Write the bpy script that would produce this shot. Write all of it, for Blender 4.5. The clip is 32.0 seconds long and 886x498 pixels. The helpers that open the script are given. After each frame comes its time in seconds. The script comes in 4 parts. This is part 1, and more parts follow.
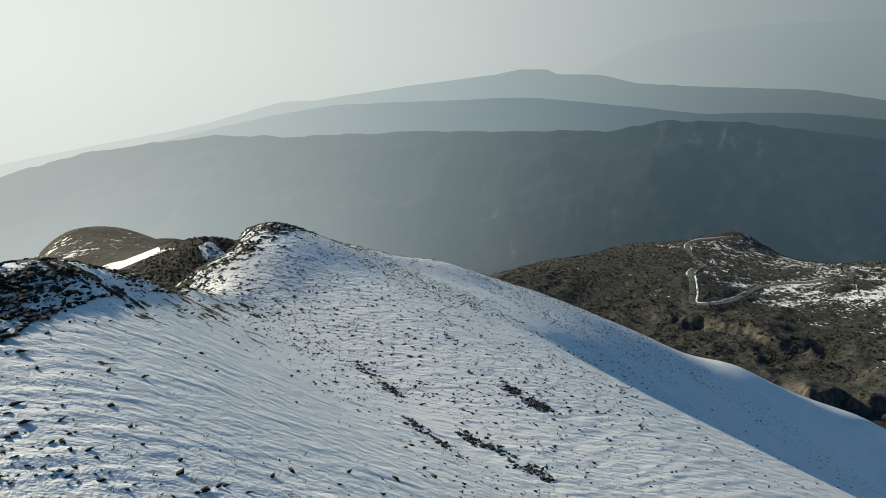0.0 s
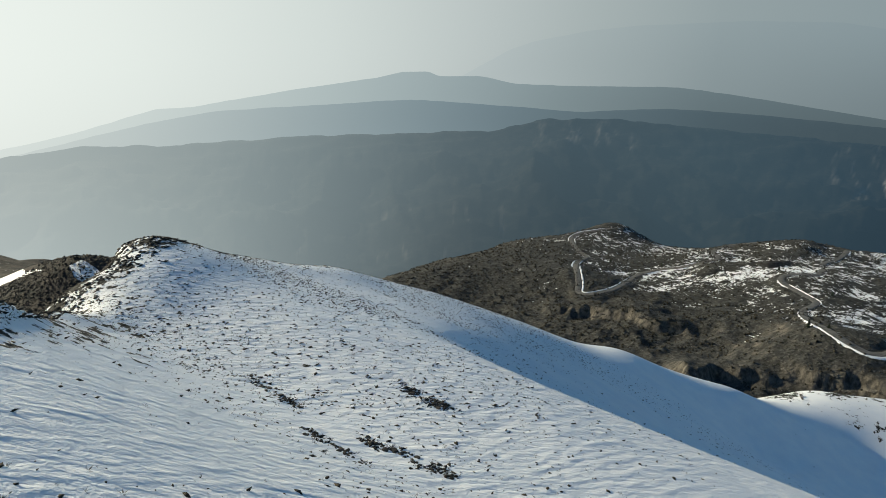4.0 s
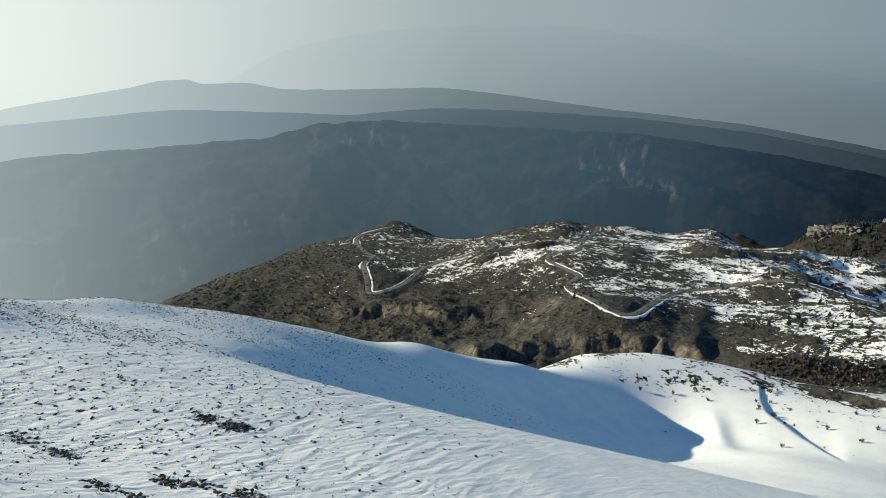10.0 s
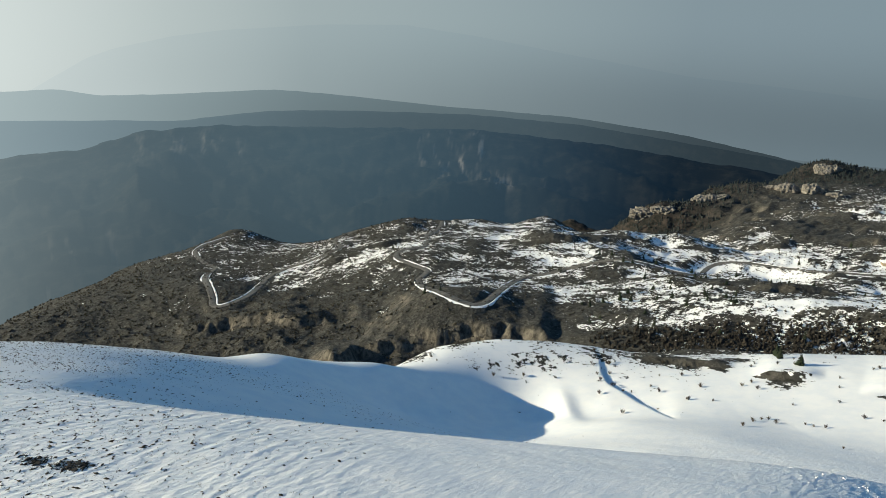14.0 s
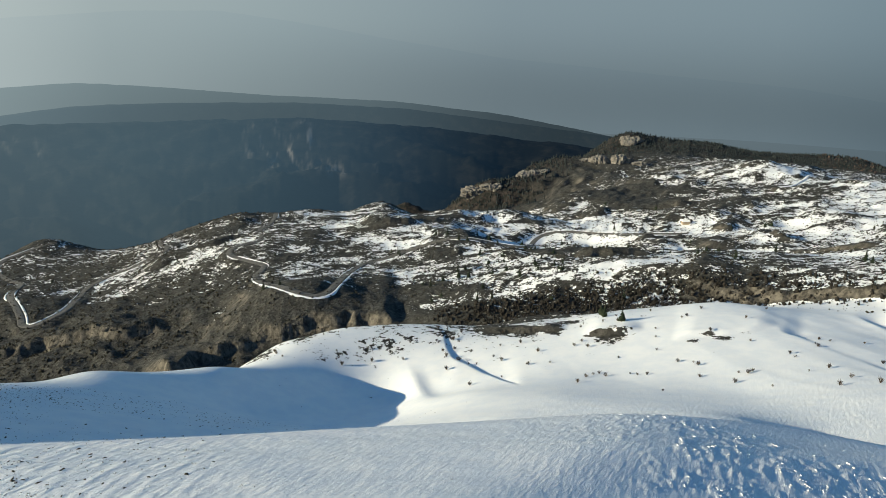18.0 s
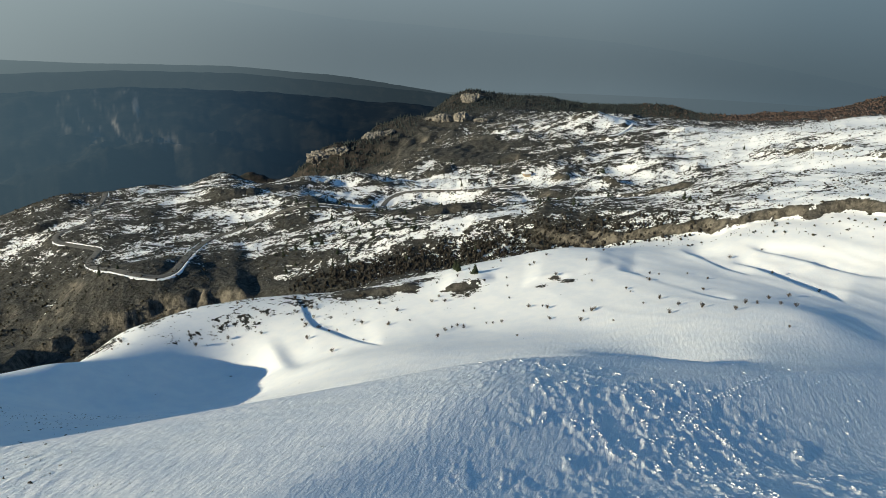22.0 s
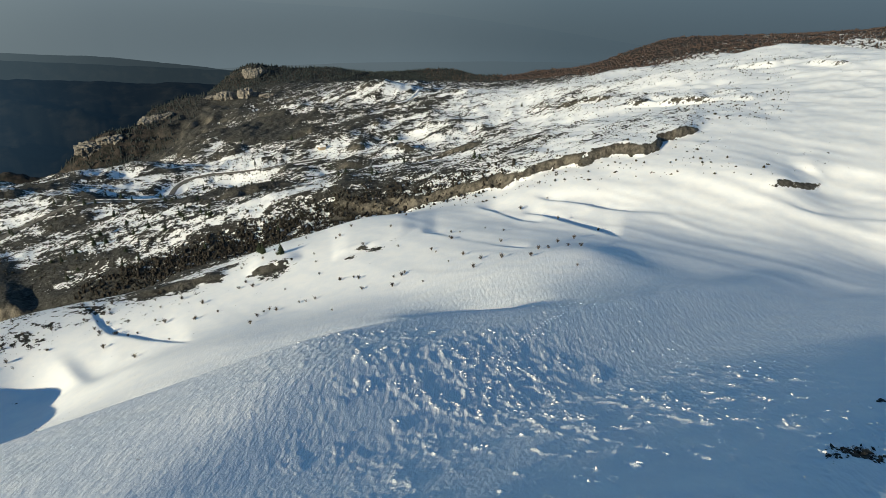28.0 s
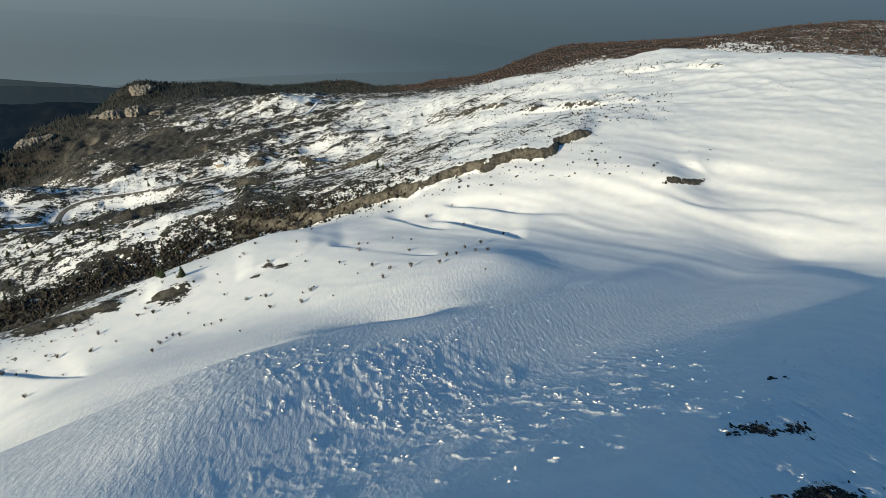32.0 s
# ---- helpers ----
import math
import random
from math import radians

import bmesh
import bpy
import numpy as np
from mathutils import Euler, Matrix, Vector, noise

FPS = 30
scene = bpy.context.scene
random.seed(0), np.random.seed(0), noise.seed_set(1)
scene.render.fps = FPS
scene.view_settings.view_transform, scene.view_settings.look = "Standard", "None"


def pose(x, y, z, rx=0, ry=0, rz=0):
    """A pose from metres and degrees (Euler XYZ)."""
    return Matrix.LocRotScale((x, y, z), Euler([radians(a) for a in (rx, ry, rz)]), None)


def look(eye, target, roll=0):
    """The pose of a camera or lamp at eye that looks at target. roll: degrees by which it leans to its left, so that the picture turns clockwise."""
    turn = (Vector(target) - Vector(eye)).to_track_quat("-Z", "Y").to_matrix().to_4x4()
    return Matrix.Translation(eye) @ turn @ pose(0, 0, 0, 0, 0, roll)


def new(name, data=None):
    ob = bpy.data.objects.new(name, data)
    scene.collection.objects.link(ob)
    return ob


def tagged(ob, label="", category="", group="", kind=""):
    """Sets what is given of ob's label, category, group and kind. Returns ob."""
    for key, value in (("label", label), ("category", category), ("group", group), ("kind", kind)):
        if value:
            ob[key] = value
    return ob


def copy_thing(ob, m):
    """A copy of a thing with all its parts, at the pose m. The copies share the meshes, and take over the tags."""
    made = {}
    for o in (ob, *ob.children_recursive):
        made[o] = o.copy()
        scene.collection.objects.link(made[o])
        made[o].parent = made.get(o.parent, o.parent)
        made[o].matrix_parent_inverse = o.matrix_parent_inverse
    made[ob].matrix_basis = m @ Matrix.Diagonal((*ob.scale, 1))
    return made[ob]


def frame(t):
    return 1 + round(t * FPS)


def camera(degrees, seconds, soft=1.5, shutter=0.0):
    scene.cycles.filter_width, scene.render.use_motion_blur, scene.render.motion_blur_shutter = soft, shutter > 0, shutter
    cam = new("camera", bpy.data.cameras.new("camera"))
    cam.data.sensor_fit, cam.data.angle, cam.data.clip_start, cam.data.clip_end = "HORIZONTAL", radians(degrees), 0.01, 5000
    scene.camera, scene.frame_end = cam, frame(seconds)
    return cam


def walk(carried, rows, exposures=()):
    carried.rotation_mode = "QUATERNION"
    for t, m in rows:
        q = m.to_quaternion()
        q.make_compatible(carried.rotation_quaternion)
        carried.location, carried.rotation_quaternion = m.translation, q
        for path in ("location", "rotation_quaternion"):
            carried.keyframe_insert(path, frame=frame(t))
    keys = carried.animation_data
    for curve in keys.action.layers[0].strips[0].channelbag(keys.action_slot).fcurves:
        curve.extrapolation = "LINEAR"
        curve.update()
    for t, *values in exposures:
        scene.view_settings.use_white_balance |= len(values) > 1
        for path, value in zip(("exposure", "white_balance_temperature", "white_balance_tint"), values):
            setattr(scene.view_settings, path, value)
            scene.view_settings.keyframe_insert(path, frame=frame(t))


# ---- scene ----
UP = 300.0                     # the camera's height
SUN_AZ, SUN_EL = -48.0, 17.0   # the sun's bearing (clockwise from +y) and height
cam = camera(65.20, 32.0, soft=0.75)
PATH = [
    (0.0, pose(0, 0, UP, 70.76, -0.01, 0.35)),
    (0.5, pose(0, 0, UP, 70.82, 0.05, -0.62)),
    (1.0, pose(0, 0, UP, 70.85, 0.03, -1.66)),
    (1.5, pose(0, 0, UP, 70.87, -0.03, -2.82)),
    (2.0, pose(0, 0, UP, 70.90, -0.01, -4.10)),
    (2.5, pose(0, 0, UP, 70.91, 0.04, -5.36)),
    (3.0, pose(0, 0, UP, 70.92, -0.01, -6.57)),
    (3.5, pose(0, 0, UP, 70.94, -0.05, -7.77)),
    (5.5, pose(0, 0, UP, 71.08, 0.01, -13.37)),
    (6.0, pose(0, 0, UP, 71.09, -0.07, -14.78)),
    (6.5, pose(0, 0, UP, 71.13, -0.04, -16.27)),
    (7.0, pose(0, 0, UP, 71.16, -0.04, -17.94)),
    (7.5, pose(0, 0, UP, 71.17, -0.10, -19.54)),
    (8.0, pose(0, 0, UP, 71.18, -0.18, -21.10)),
    (8.5, pose(0, 0, UP, 71.23, -0.06, -22.71)),
    (9.0, pose(0, 0, UP, 71.25, 0.01, -24.38)),
    (9.5, pose(0, 0, UP, 71.25, 0.01, -25.98)),
    (10.0, pose(0, 0, UP, 71.30, 0.02, -27.63)),
    (10.5, pose(0, 0, UP, 71.34, 0.10, -29.32)),
    (11.0, pose(0, 0, UP, 71.36, 0.06, -30.94)),
    (11.5, pose(0, 0, UP, 71.39, 0.03, -32.55)),
    (12.0, pose(0, 0, UP, 71.40, 0.02, -34.14)),
    (12.5, pose(0, 0, UP, 71.38, 0.00, -35.77)),
    (13.0, pose(0, 0, UP, 71.34, 0.03, -37.40)),
    (13.5, pose(0, 0, UP, 71.28, 0.04, -39.12)),
    (14.0, pose(0, 0, UP, 71.28, 0.06, -40.86)),
    (14.5, pose(0, 0, UP, 71.24, 0.08, -42.57)),
    (16.5, pose(0, 0, UP, 71.05, 0.13, -49.41)),
    (17.0, pose(0, 0, UP, 70.89, 0.11, -51.26)),
    (17.5, pose(0, 0, UP, 70.51, 0.12, -53.11)),
    (18.0, pose(0, 0, UP, 70.12, 0.20, -54.99)),
    (18.5, pose(0, 0, UP, 69.72, 0.13, -56.85)),
    (19.0, pose(0, 0, UP, 69.30, 0.04, -58.68)),
    (19.5, pose(0, 0, UP, 68.92, 0.05, -60.63)),
    (20.0, pose(0, 0, UP, 68.53, 0.06, -62.45)),
    (20.5, pose(0, 0, UP, 68.18, 0.08, -63.64)),
    (21.0, pose(0, 0, UP, 67.81, 0.07, -64.91)),
    (21.5, pose(0, 0, UP, 67.39, 0.02, -66.36)),
    (22.0, pose(0, 0, UP, 67.02, 0.03, -67.91)),
    (22.5, pose(0, 0, UP, 66.61, 0.04, -69.57)),
    (23.0, pose(0, 0, UP, 66.24, 0.05, -71.28)),
    (23.5, pose(0, 0, UP, 65.83, 0.08, -73.20)),
    (24.0, pose(0, 0, UP, 65.45, 0.09, -75.11)),
    (24.5, pose(0, 0, UP, 65.05, 0.10, -76.85)),
    (25.0, pose(0, 0, UP, 64.70, 0.10, -78.45)),
    (25.5, pose(0, 0, UP, 64.32, 0.06, -79.91)),
    (27.5, pose(0, 0, UP, 64.15, -0.06, -84.51)),
    (28.0, pose(0, 0, UP, 64.71, -0.06, -85.33)),
    (28.5, pose(0, 0, UP, 65.42, -0.07, -86.14)),
    (29.0, pose(0, 0, UP, 65.44, -0.08, -87.29)),
    (29.5, pose(0, 0, UP, 65.47, -0.10, -88.20)),
    (30.0, pose(0, 0, UP, 65.48, -0.14, -89.19)),
    (30.5, pose(0, 0, UP, 65.51, -0.15, -90.40)),
    (31.0, pose(0, 0, UP, 65.54, -0.17, -91.47)),
    (31.5, pose(0, 0, UP, 65.54, -0.17, -92.59)),
    (32.0, pose(0, 0, UP, 65.54, -0.18, -93.60)),
]
walk(cam, PATH, [(0, .17, 6600, 4), (6, .46, 6660, 3), (12, .62, 6700, 3), (20, .56, 6750, 3), (26, .44, 6800, 4), (32, .4, 6800, 4)])

# ---- sky and sun ----
world = bpy.data.worlds.new("winter_sky")
scene.world = world
world.use_nodes = True
wt = world.node_tree
sky = wt.nodes.new("ShaderNodeTexSky")
sky.sky_type, sky.sun_disc = "NISHITA", False
sky.sun_elevation, sky.sun_rotation = radians(SUN_EL), radians(SUN_AZ % 360)
sky.altitude, sky.air_density, sky.dust_density = 1800, 1.2, 0.2
wt.nodes["Background"].inputs["Strength"].default_value = 0.08
sky.ozone_density = 2.0
clear = wt.nodes.new("ShaderNodeHueSaturation")   # thin mountain air: a deeper blue overhead
clear.inputs["Saturation"].default_value = 1.2
wt.links.new(sky.outputs[0], clear.inputs["Color"])
wt.links.new(clear.outputs[0], wt.nodes["Background"].inputs["Color"])
sun = new("sun", bpy.data.lights.new("sun", "SUN"))
sun.data.energy, sun.data.angle, sun.data.color = 5.0, radians(0.6), (1.0, 0.865, 0.64)
to_sun = Vector((math.sin(radians(SUN_AZ)) * math.cos(radians(SUN_EL)), math.cos(radians(SUN_AZ)) * math.cos(radians(SUN_EL)), math.sin(radians(SUN_EL))))
sun.matrix_world = look(to_sun * 900 + Vector((0, 0, UP)), Vector((0, 0, UP)))

# ---- materials ----
class Mat:
    """A node material under construction."""

    def __init__(self, name):
        self.m = bpy.data.materials.new(name)
        self.m.use_nodes = True
        self.t = self.m.node_tree
        self.out = self.t.nodes["Material Output"]
        self.b = self.t.nodes["Principled BSDF"]

    def put(self, kind, **sockets):
        n = self.t.nodes.new("ShaderNode" + kind)
        for k, v in sockets.items():
            self.wire(n.inputs[k.replace("_", " ")], v)
        return n

    def wire(self, socket, v):
        if isinstance(v, bpy.types.NodeSocket):
            self.t.links.new(v, socket)
        else:
            socket.default_value = v

    def where(self):
        return self.put("NewGeometry").outputs["Position"]

    def noise(self, size, detail=4, rough=0.55, at=None, stretch=None):
        at = at or self.where()
        if stretch:
            mp = self.put("Mapping", Vector=at)
            mp.inputs["Scale"].default_value = stretch
            mp.inputs["Rotation"].default_value = (0, 0, radians(8))
            at = mp.outputs[0]
        return self.put("TexNoise", Vector=at, Scale=1 / size, Detail=detail, Roughness=rough).outputs["Fac"]

    def math(self, op, a, b=0.0, c=0.0):
        n = self.put("Math")
        n.operation = op
        for i, v in enumerate((a, b, c)):
            self.wire(n.inputs[i], v)
        return n.outputs[0]

    def span(self, v, a, b, lo=0.0, hi=1.0, smooth=True):
        n = self.put("MapRange", Value=v)
        n.interpolation_type = "SMOOTHSTEP" if smooth else "LINEAR"
        for k, x in (("From Min", a), ("From Max", b), ("To Min", lo), ("To Max", hi)):
            n.inputs[k].default_value = x
        return n.outputs[0]

    def mix(self, f, a, b):
        n = self.put("Mix")
        n.data_type = "RGBA"
        self.wire(n.inputs[0], f)
        for i, v in ((6, a), (7, b)):
            self.wire(n.inputs[i], v if isinstance(v, bpy.types.NodeSocket) else (*v, 1))
        return n.outputs[2]

    def attr(self, name, colour=False):
        n = self.put("Attribute")
        n.attribute_name = name
        return n.outputs["Color" if colour else "Fac"]

    def bump(self, height, strength, distance):
        return self.put("Bump", Height=height, Strength=strength, Distance=distance).outputs[0]

    def done(self, colour, rough=0.9, normal=None, spec=0.3):
        self.wire(self.b.inputs["Base Color"], colour if isinstance(colour, bpy.types.NodeSocket) else (*colour, 1))
        self.wire(self.b.inputs["Roughness"], rough)
        self.wire(self.b.inputs["Specular IOR Level"], spec)
        if normal:
            self.wire(self.b.inputs["Normal"], normal)
        return self.m


def ground_material():
    k = Mat("snow_and_earth")
    lie, wood, crust, stone = k.attr("cover"), k.attr("wood"), k.attr("crust"), k.attr("stone")
    # patches of snow between tussocks: broad, middling and small breaks
    big, mid, small, tiny = k.noise(22, 4), k.noise(5.5, 4, .6), k.noise(1.7, 3, .6), k.noise(.45, 3, .6)
    streak = k.noise(3.4, 5, .62, stretch=(1, .25, 1.6))
    n = k.math("ADD", k.math("MULTIPLY", big, .18), k.math("MULTIPLY", mid, .28))
    n = k.math("ADD", n, k.math("ADD", k.math("MULTIPLY_ADD", small, .36, k.math("MULTIPLY", tiny, .12)), k.math("MULTIPLY", streak, .26)))
    n = k.math("MULTIPLY", k.math("SUBTRACT", n, .60), 1.9)
    snow = k.span(k.math("ADD", n, k.math("MULTIPLY_ADD", lie, .72, -.36)), -.022, .022)
    # earth, dry grass, scrub and stone
    earth = k.mix(k.span(mid, .3, .7), (.024, .0242, .0226), (.064, .0635, .0588))
    earth = k.mix(k.span(k.noise(2.6, 4, .65), .48, .62), earth, (.017, .018, .014))
    earth = k.mix(k.math("MULTIPLY", k.span(small, .52, .75), .6), earth, (.16, .157, .147))
    rock = k.mix(k.span(k.noise(3.2, 6, .7, stretch=(1, 1, .35)), .35, .65), (.040, .037, .032), (.165, .150, .126))
    earth = k.mix(stone, earth, rock)
    trees = k.mix(k.span(k.noise(9, 5, .7), .4, .65), (.010, .012, .011), (.05, .040, .035))
    earth = k.mix(wood, earth, trees)
    snow_colour = k.mix(k.span(mid, .3, .7), (.78, .82, .87), (.86, .88, .90))
    colour = k.mix(snow, earth, snow_colour)
    # wind crust and earth grain
    ripple = k.noise(.75, 4, .55, stretch=(.28, 1, 1))
    relief = k.math("ADD", k.math("MULTIPLY", ripple, k.math("MULTIPLY_ADD", crust, .30, .03)), k.math("MULTIPLY", k.noise(.22, 3, .6), k.math("MULTIPLY", crust, .09)))
    relief = k.math("ADD", relief, k.math("MULTIPLY", k.math("SUBTRACT", 1.0, snow), k.math("MULTIPLY", k.math("ADD", small, mid), .9)))
    relief = k.math("ADD", relief, k.math("MULTIPLY", snow, .25))
    return k.done(colour, k.math("MULTIPLY_ADD", snow, -.35, .95), k.bump(relief, 1.0, 1.0), .25)


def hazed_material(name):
    """Far land, mostly seen through lit air: that haze is painted on as glow."""
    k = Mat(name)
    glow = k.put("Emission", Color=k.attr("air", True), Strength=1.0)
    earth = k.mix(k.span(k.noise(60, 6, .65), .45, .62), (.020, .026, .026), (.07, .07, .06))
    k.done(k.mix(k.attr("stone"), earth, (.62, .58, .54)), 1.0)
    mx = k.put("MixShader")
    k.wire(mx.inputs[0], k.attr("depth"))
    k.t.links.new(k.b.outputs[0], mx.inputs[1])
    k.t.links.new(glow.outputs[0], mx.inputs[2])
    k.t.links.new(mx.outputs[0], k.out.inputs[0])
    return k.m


def asphalt_material():
    k = Mat("asphalt")
    c = k.mix(k.span(k.noise(2.5, 4), .35, .65), (.095, .092, .086), (.145, .14, .13))
    return k.done(c, .85, k.bump(k.noise(.2, 2), .4, .02))


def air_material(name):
    # emission alone, in the painted haze colour
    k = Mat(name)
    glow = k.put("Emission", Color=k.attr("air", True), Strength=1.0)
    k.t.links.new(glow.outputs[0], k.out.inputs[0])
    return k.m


GROUND, FAR, ASPHALT = ground_material(), hazed_material("hazy_range"), asphalt_material()
AIR = air_material("hazy_air")



# ---- the lie of the land: crest, break and valley lines as (bearing, distance, height against the camera) ----
LINES = {
    "left_rim": [(-34.7, 58, -18.1), (-32.5, 62, -19.2), (-30.4, 66, -21.3), (-27, 76, -26.5), (-23.4, 92, -35.1)],
    "crest": [(-21.5, 116, -41.7), (-18.2, 124, -41.1), (-16.8, 127, -39.3), (-15.3, 130, -38.6), (-14, 132, -39.7), (-11.2, 138, -44.5), (-7.4, 145, -49.8),
        (-0.5, 155, -57.1), (3.5, 160, -62.7), (8, 166, -69), (15.5, 176, -81), (22.7, 185, -91.5), (24.7, 190, -94), (30.4, 195, -102),
        (35, 201, -107.3)],
    "crest_lee": [(-18, 150, -52), (-11, 160, -58), (-4.5, 175, -70), (5, 200, -92), (15, 210, -108), (25, 222, -120), (31, 228, -128)],
    "left_lee": [(-35, 74, -28), (-30, 88, -37), (-26, 105, -47)],
    "back_crest": [(-16.7, 146, -45.2), (-19.9, 165, -52.6), (-23, 185, -59), (-27.3, 200, -67)],
    "back_gully": [(-21, 132, -52), (-24, 145, -58), (-28, 160, -62)],
    "left_hill": [(-32.9, 230, -74), (-30.6, 270, -76.6), (-28.8, 280, -78.2), (-27.0, 290, -82.4), (-24.5, 300, -91), (-21.6, 320, -101)],
    "hill_lee": [(-38, 270, -110), (-30, 350, -135), (-24, 370, -150), (-15, 300, -140), (-8, 280, -140), (-40, 180, -85)],
    "bowl_rim": [(30.9, 203, -106.1), (39.7, 213, -117.6), (44.9, 220, -125), (49.1, 220, -127.5), (53.1, 212, -124.4)],
    "bowl_edge": [(20.4, 117.6, -68.1), (26.9, 112.4, -71.1), (36.8, 128.5, -87.2), (44.8, 150.9, -103.2), (49.4, 176, -116.6), (52.0, 188, -119.5)],
    "bowl_floor": [(37, 180, -111.5), (45.9, 186, -121.2), (50.2, 200, -127.4)],
    "bowl_end": [(56, 196, -119.6)],
    "spur": [(39.9, 252, -128.1), (45, 266, -131.5), (50.2, 276, -136.4), (54.8, 280, -139)],
    "spur_lee": [(38, 275, -160), (46, 298, -166), (54, 306, -166)],
    "slope_break": [(57.1, 178, -109.9), (65.7, 160, -98.4)],
    "foot": [(104, 192, -90.5), (110, 250, -102), (122, 300, -98), (130, 290, -92)],
    "flats": [(60.4, 218, -121.3), (71, 196, -110.9), (81.3, 180, -99.8), (90.5, 176, -89.7), (98.5, 190, -87.8)],
    "humps": [(69.8, 270, -123.0), (78.2, 285, -119.0), (85.2, 285, -116.0), (89.7, 270, -111.8), (85.4, 245, -108.1), (98.1, 264, -105.6), (107.4, 268, -101.8), (93.3, 222, -100.2), (115.6, 310, -101), (121.3, 345, -96)],
    "gully": [(54.3, 335, -164), (60.5, 320, -155), (68.3, 330, -150), (75.7, 335, -142), (80.5, 330, -137), (89.3, 310, -118), (93, 300, -109.5)],
    "bank": [(60.6, 350, -156), (68.2, 375, -143.5), (75.6, 365, -136), (82.6, 365, -132), (89.1, 350, -120.5), (94.9, 340, -108), (105.5, 400, -99)],
    "snowfields": [(106.2, 480, -108), (97.5, 480, -125), (119.3, 600, -84), (120.4, 410, -90.7), (112.4, 305, -94.9), (84.6, 520, -168),
        (75.3, 640, -187), (69.2, 560, -195), (69.1, 600, -191)],
    "tableland": [(21.1, 540, -203), (21.2, 500, -206), (24.9, 560, -212), (39.8, 400, -168), (43.5, 385, -168.5), (37.2, 540, -187), (46.6, 470, -182),
        (26.5, 690, -228), (23.8, 790, -235), (27.4, 780, -251), (46.2, 770, -242), (53.6, 800, -264), (55.6, 790, -265), (57.2, 780, -257), (38.2, 760, -224), (32.2, 500, -197), (50.2, 760, -230), (54.9, 560, -185), (57.9, 850, -258),
        (50.1, 830, -248), (62.8, 560, -197)],
    "scarp": [(26, 420, -193), (34.1, 390, -186), (40.8, 372, -174), (48.3, 375, -173), (20.1, 480, -209), (13.2, 520, -215)],
    "scarp_foot": [(24, 350, -186), (34, 320, -176), (42, 330, -178), (12, 400, -200), (3, 400, -205)],
    "table_rim": [(4.5, 560, -219), (8.2, 640, -236), (14.6, 760, -255), (19.6, 800, -262), (59.8, 900, -278)],
    "rim_lee": [(0, 620, -270), (6, 760, -320), (15, 900, -340), (24, 900, -330), (33, 900, -320), (42, 920, -330), (52, 960, -350),
        (56, 1050, -370), (-10, 450, -240), (-20, 520, -260), (-32, 520, -260)],
    "wood_spur": [(51.7, 1000, -296), (56.4, 1000, -278), (57.7, 1000, -263), (61.9, 1100, -264), (68, 1250, -273), (69.9, 1500, -267), (71.4, 1480, -272), (74.3, 1500, -279), (77.3, 1500, -285), (81.2, 1500, -297), (74, 1650, -330), (79.4, 1700, -345), (75, 1280, -262), (80, 1250, -262), (60.9, 950, -258),
        (70.4, 1050, -235), (77.7, 1050, -219), (81.7, 950, -201), (86.4, 900, -198)],
    "spur_edge": [(58, 1250, -400), (63, 1500, -410), (67, 1750, -440), (73, 1900, -420), (80, 1900, -420)],
    "brown_hills": [(84.9, 1600, -305), (87.6, 1600, -316), (89.2, 1600, -330), (92.2, 1600, -310), (96.8, 1600, -295), (99.5, 1650, -270), (102.9, 1800, -257), (108, 1850, -252), (113.6, 2000, -257), (117.3, 2050, -231),
        (122.9, 2100, -203), (130, 2100, -190), (89, 1000, -214), (103.8, 900, -165), (109.7, 850, -133), (88, 1850, -390), (96, 1850, -370), (103, 2050, -310), (111, 2150, -310), (92, 1300, -265), (104, 1350, -212)],
    "behind": [(150, 200, -45), (180, 200, -30), (240, 200, -26), (300, 200, -62), (150, 600, -100), (200, 600, -120), (260, 600, -200),
        (310, 600, -240), (150, 1500, -250), (200, 1500, -400), (260, 1500, -500), (310, 1500, -560)],
    "valley": [(-30, 1250, -620), (-10, 1250, -640), (10, 1300, -650), (30, 1300, -650), (48, 1400, -650), (-30, 1800, -760), (0, 1750, -760), (25, 1750, -760), (45, 1800, -760), (-30, 2300, -800), (20, 2300, -800),
        (60, 2300, -760), (85, 2600, -640), (110, 2800, -500), (180, 2600, -600), (250, 2600, -640)],
}


def surface(points, soft):
    """A smooth surface through (bearing, distance, value), in bearing and log distance."""
    p = np.array(points, float)
    a, v, q = np.radians(p[:, 0]), np.log(p[:, 1]), p[:, 2]

    def kernel(a1, v1, a2, v2):
        return np.sqrt((2 * np.sin((a1 - a2) / 2)) ** 2 + (v1 - v2) ** 2 + soft * soft)

    n = len(p)
    m = np.ones((n + 1, n + 1))
    m[n, n] = 0
    m[:n, :n] = kernel(a[:, None], v[:, None], a[None], v[None])
    w = np.linalg.solve(m, np.append(q, 0))

    def at(az, r):
        az, lr = np.radians(np.ravel(az)), np.log(np.ravel(r))
        out = np.full(az.shape, w[n])
        for i in range(n):
            out += w[i] * kernel(az, lr, a[i], v[i])
        return out
    return at


def lattice(ix, iy, seed):
    h = (ix.astype(np.int64) * 374761393 + iy.astype(np.int64) * 668265263 + seed * 1442695041) & 0x7FFFFFFF
    h = ((h ^ (h >> 13)) * 1274126177) & 0x7FFFFFFF
    return ((h ^ (h >> 16)) & 0xFFFF) / 32767.5 - 1


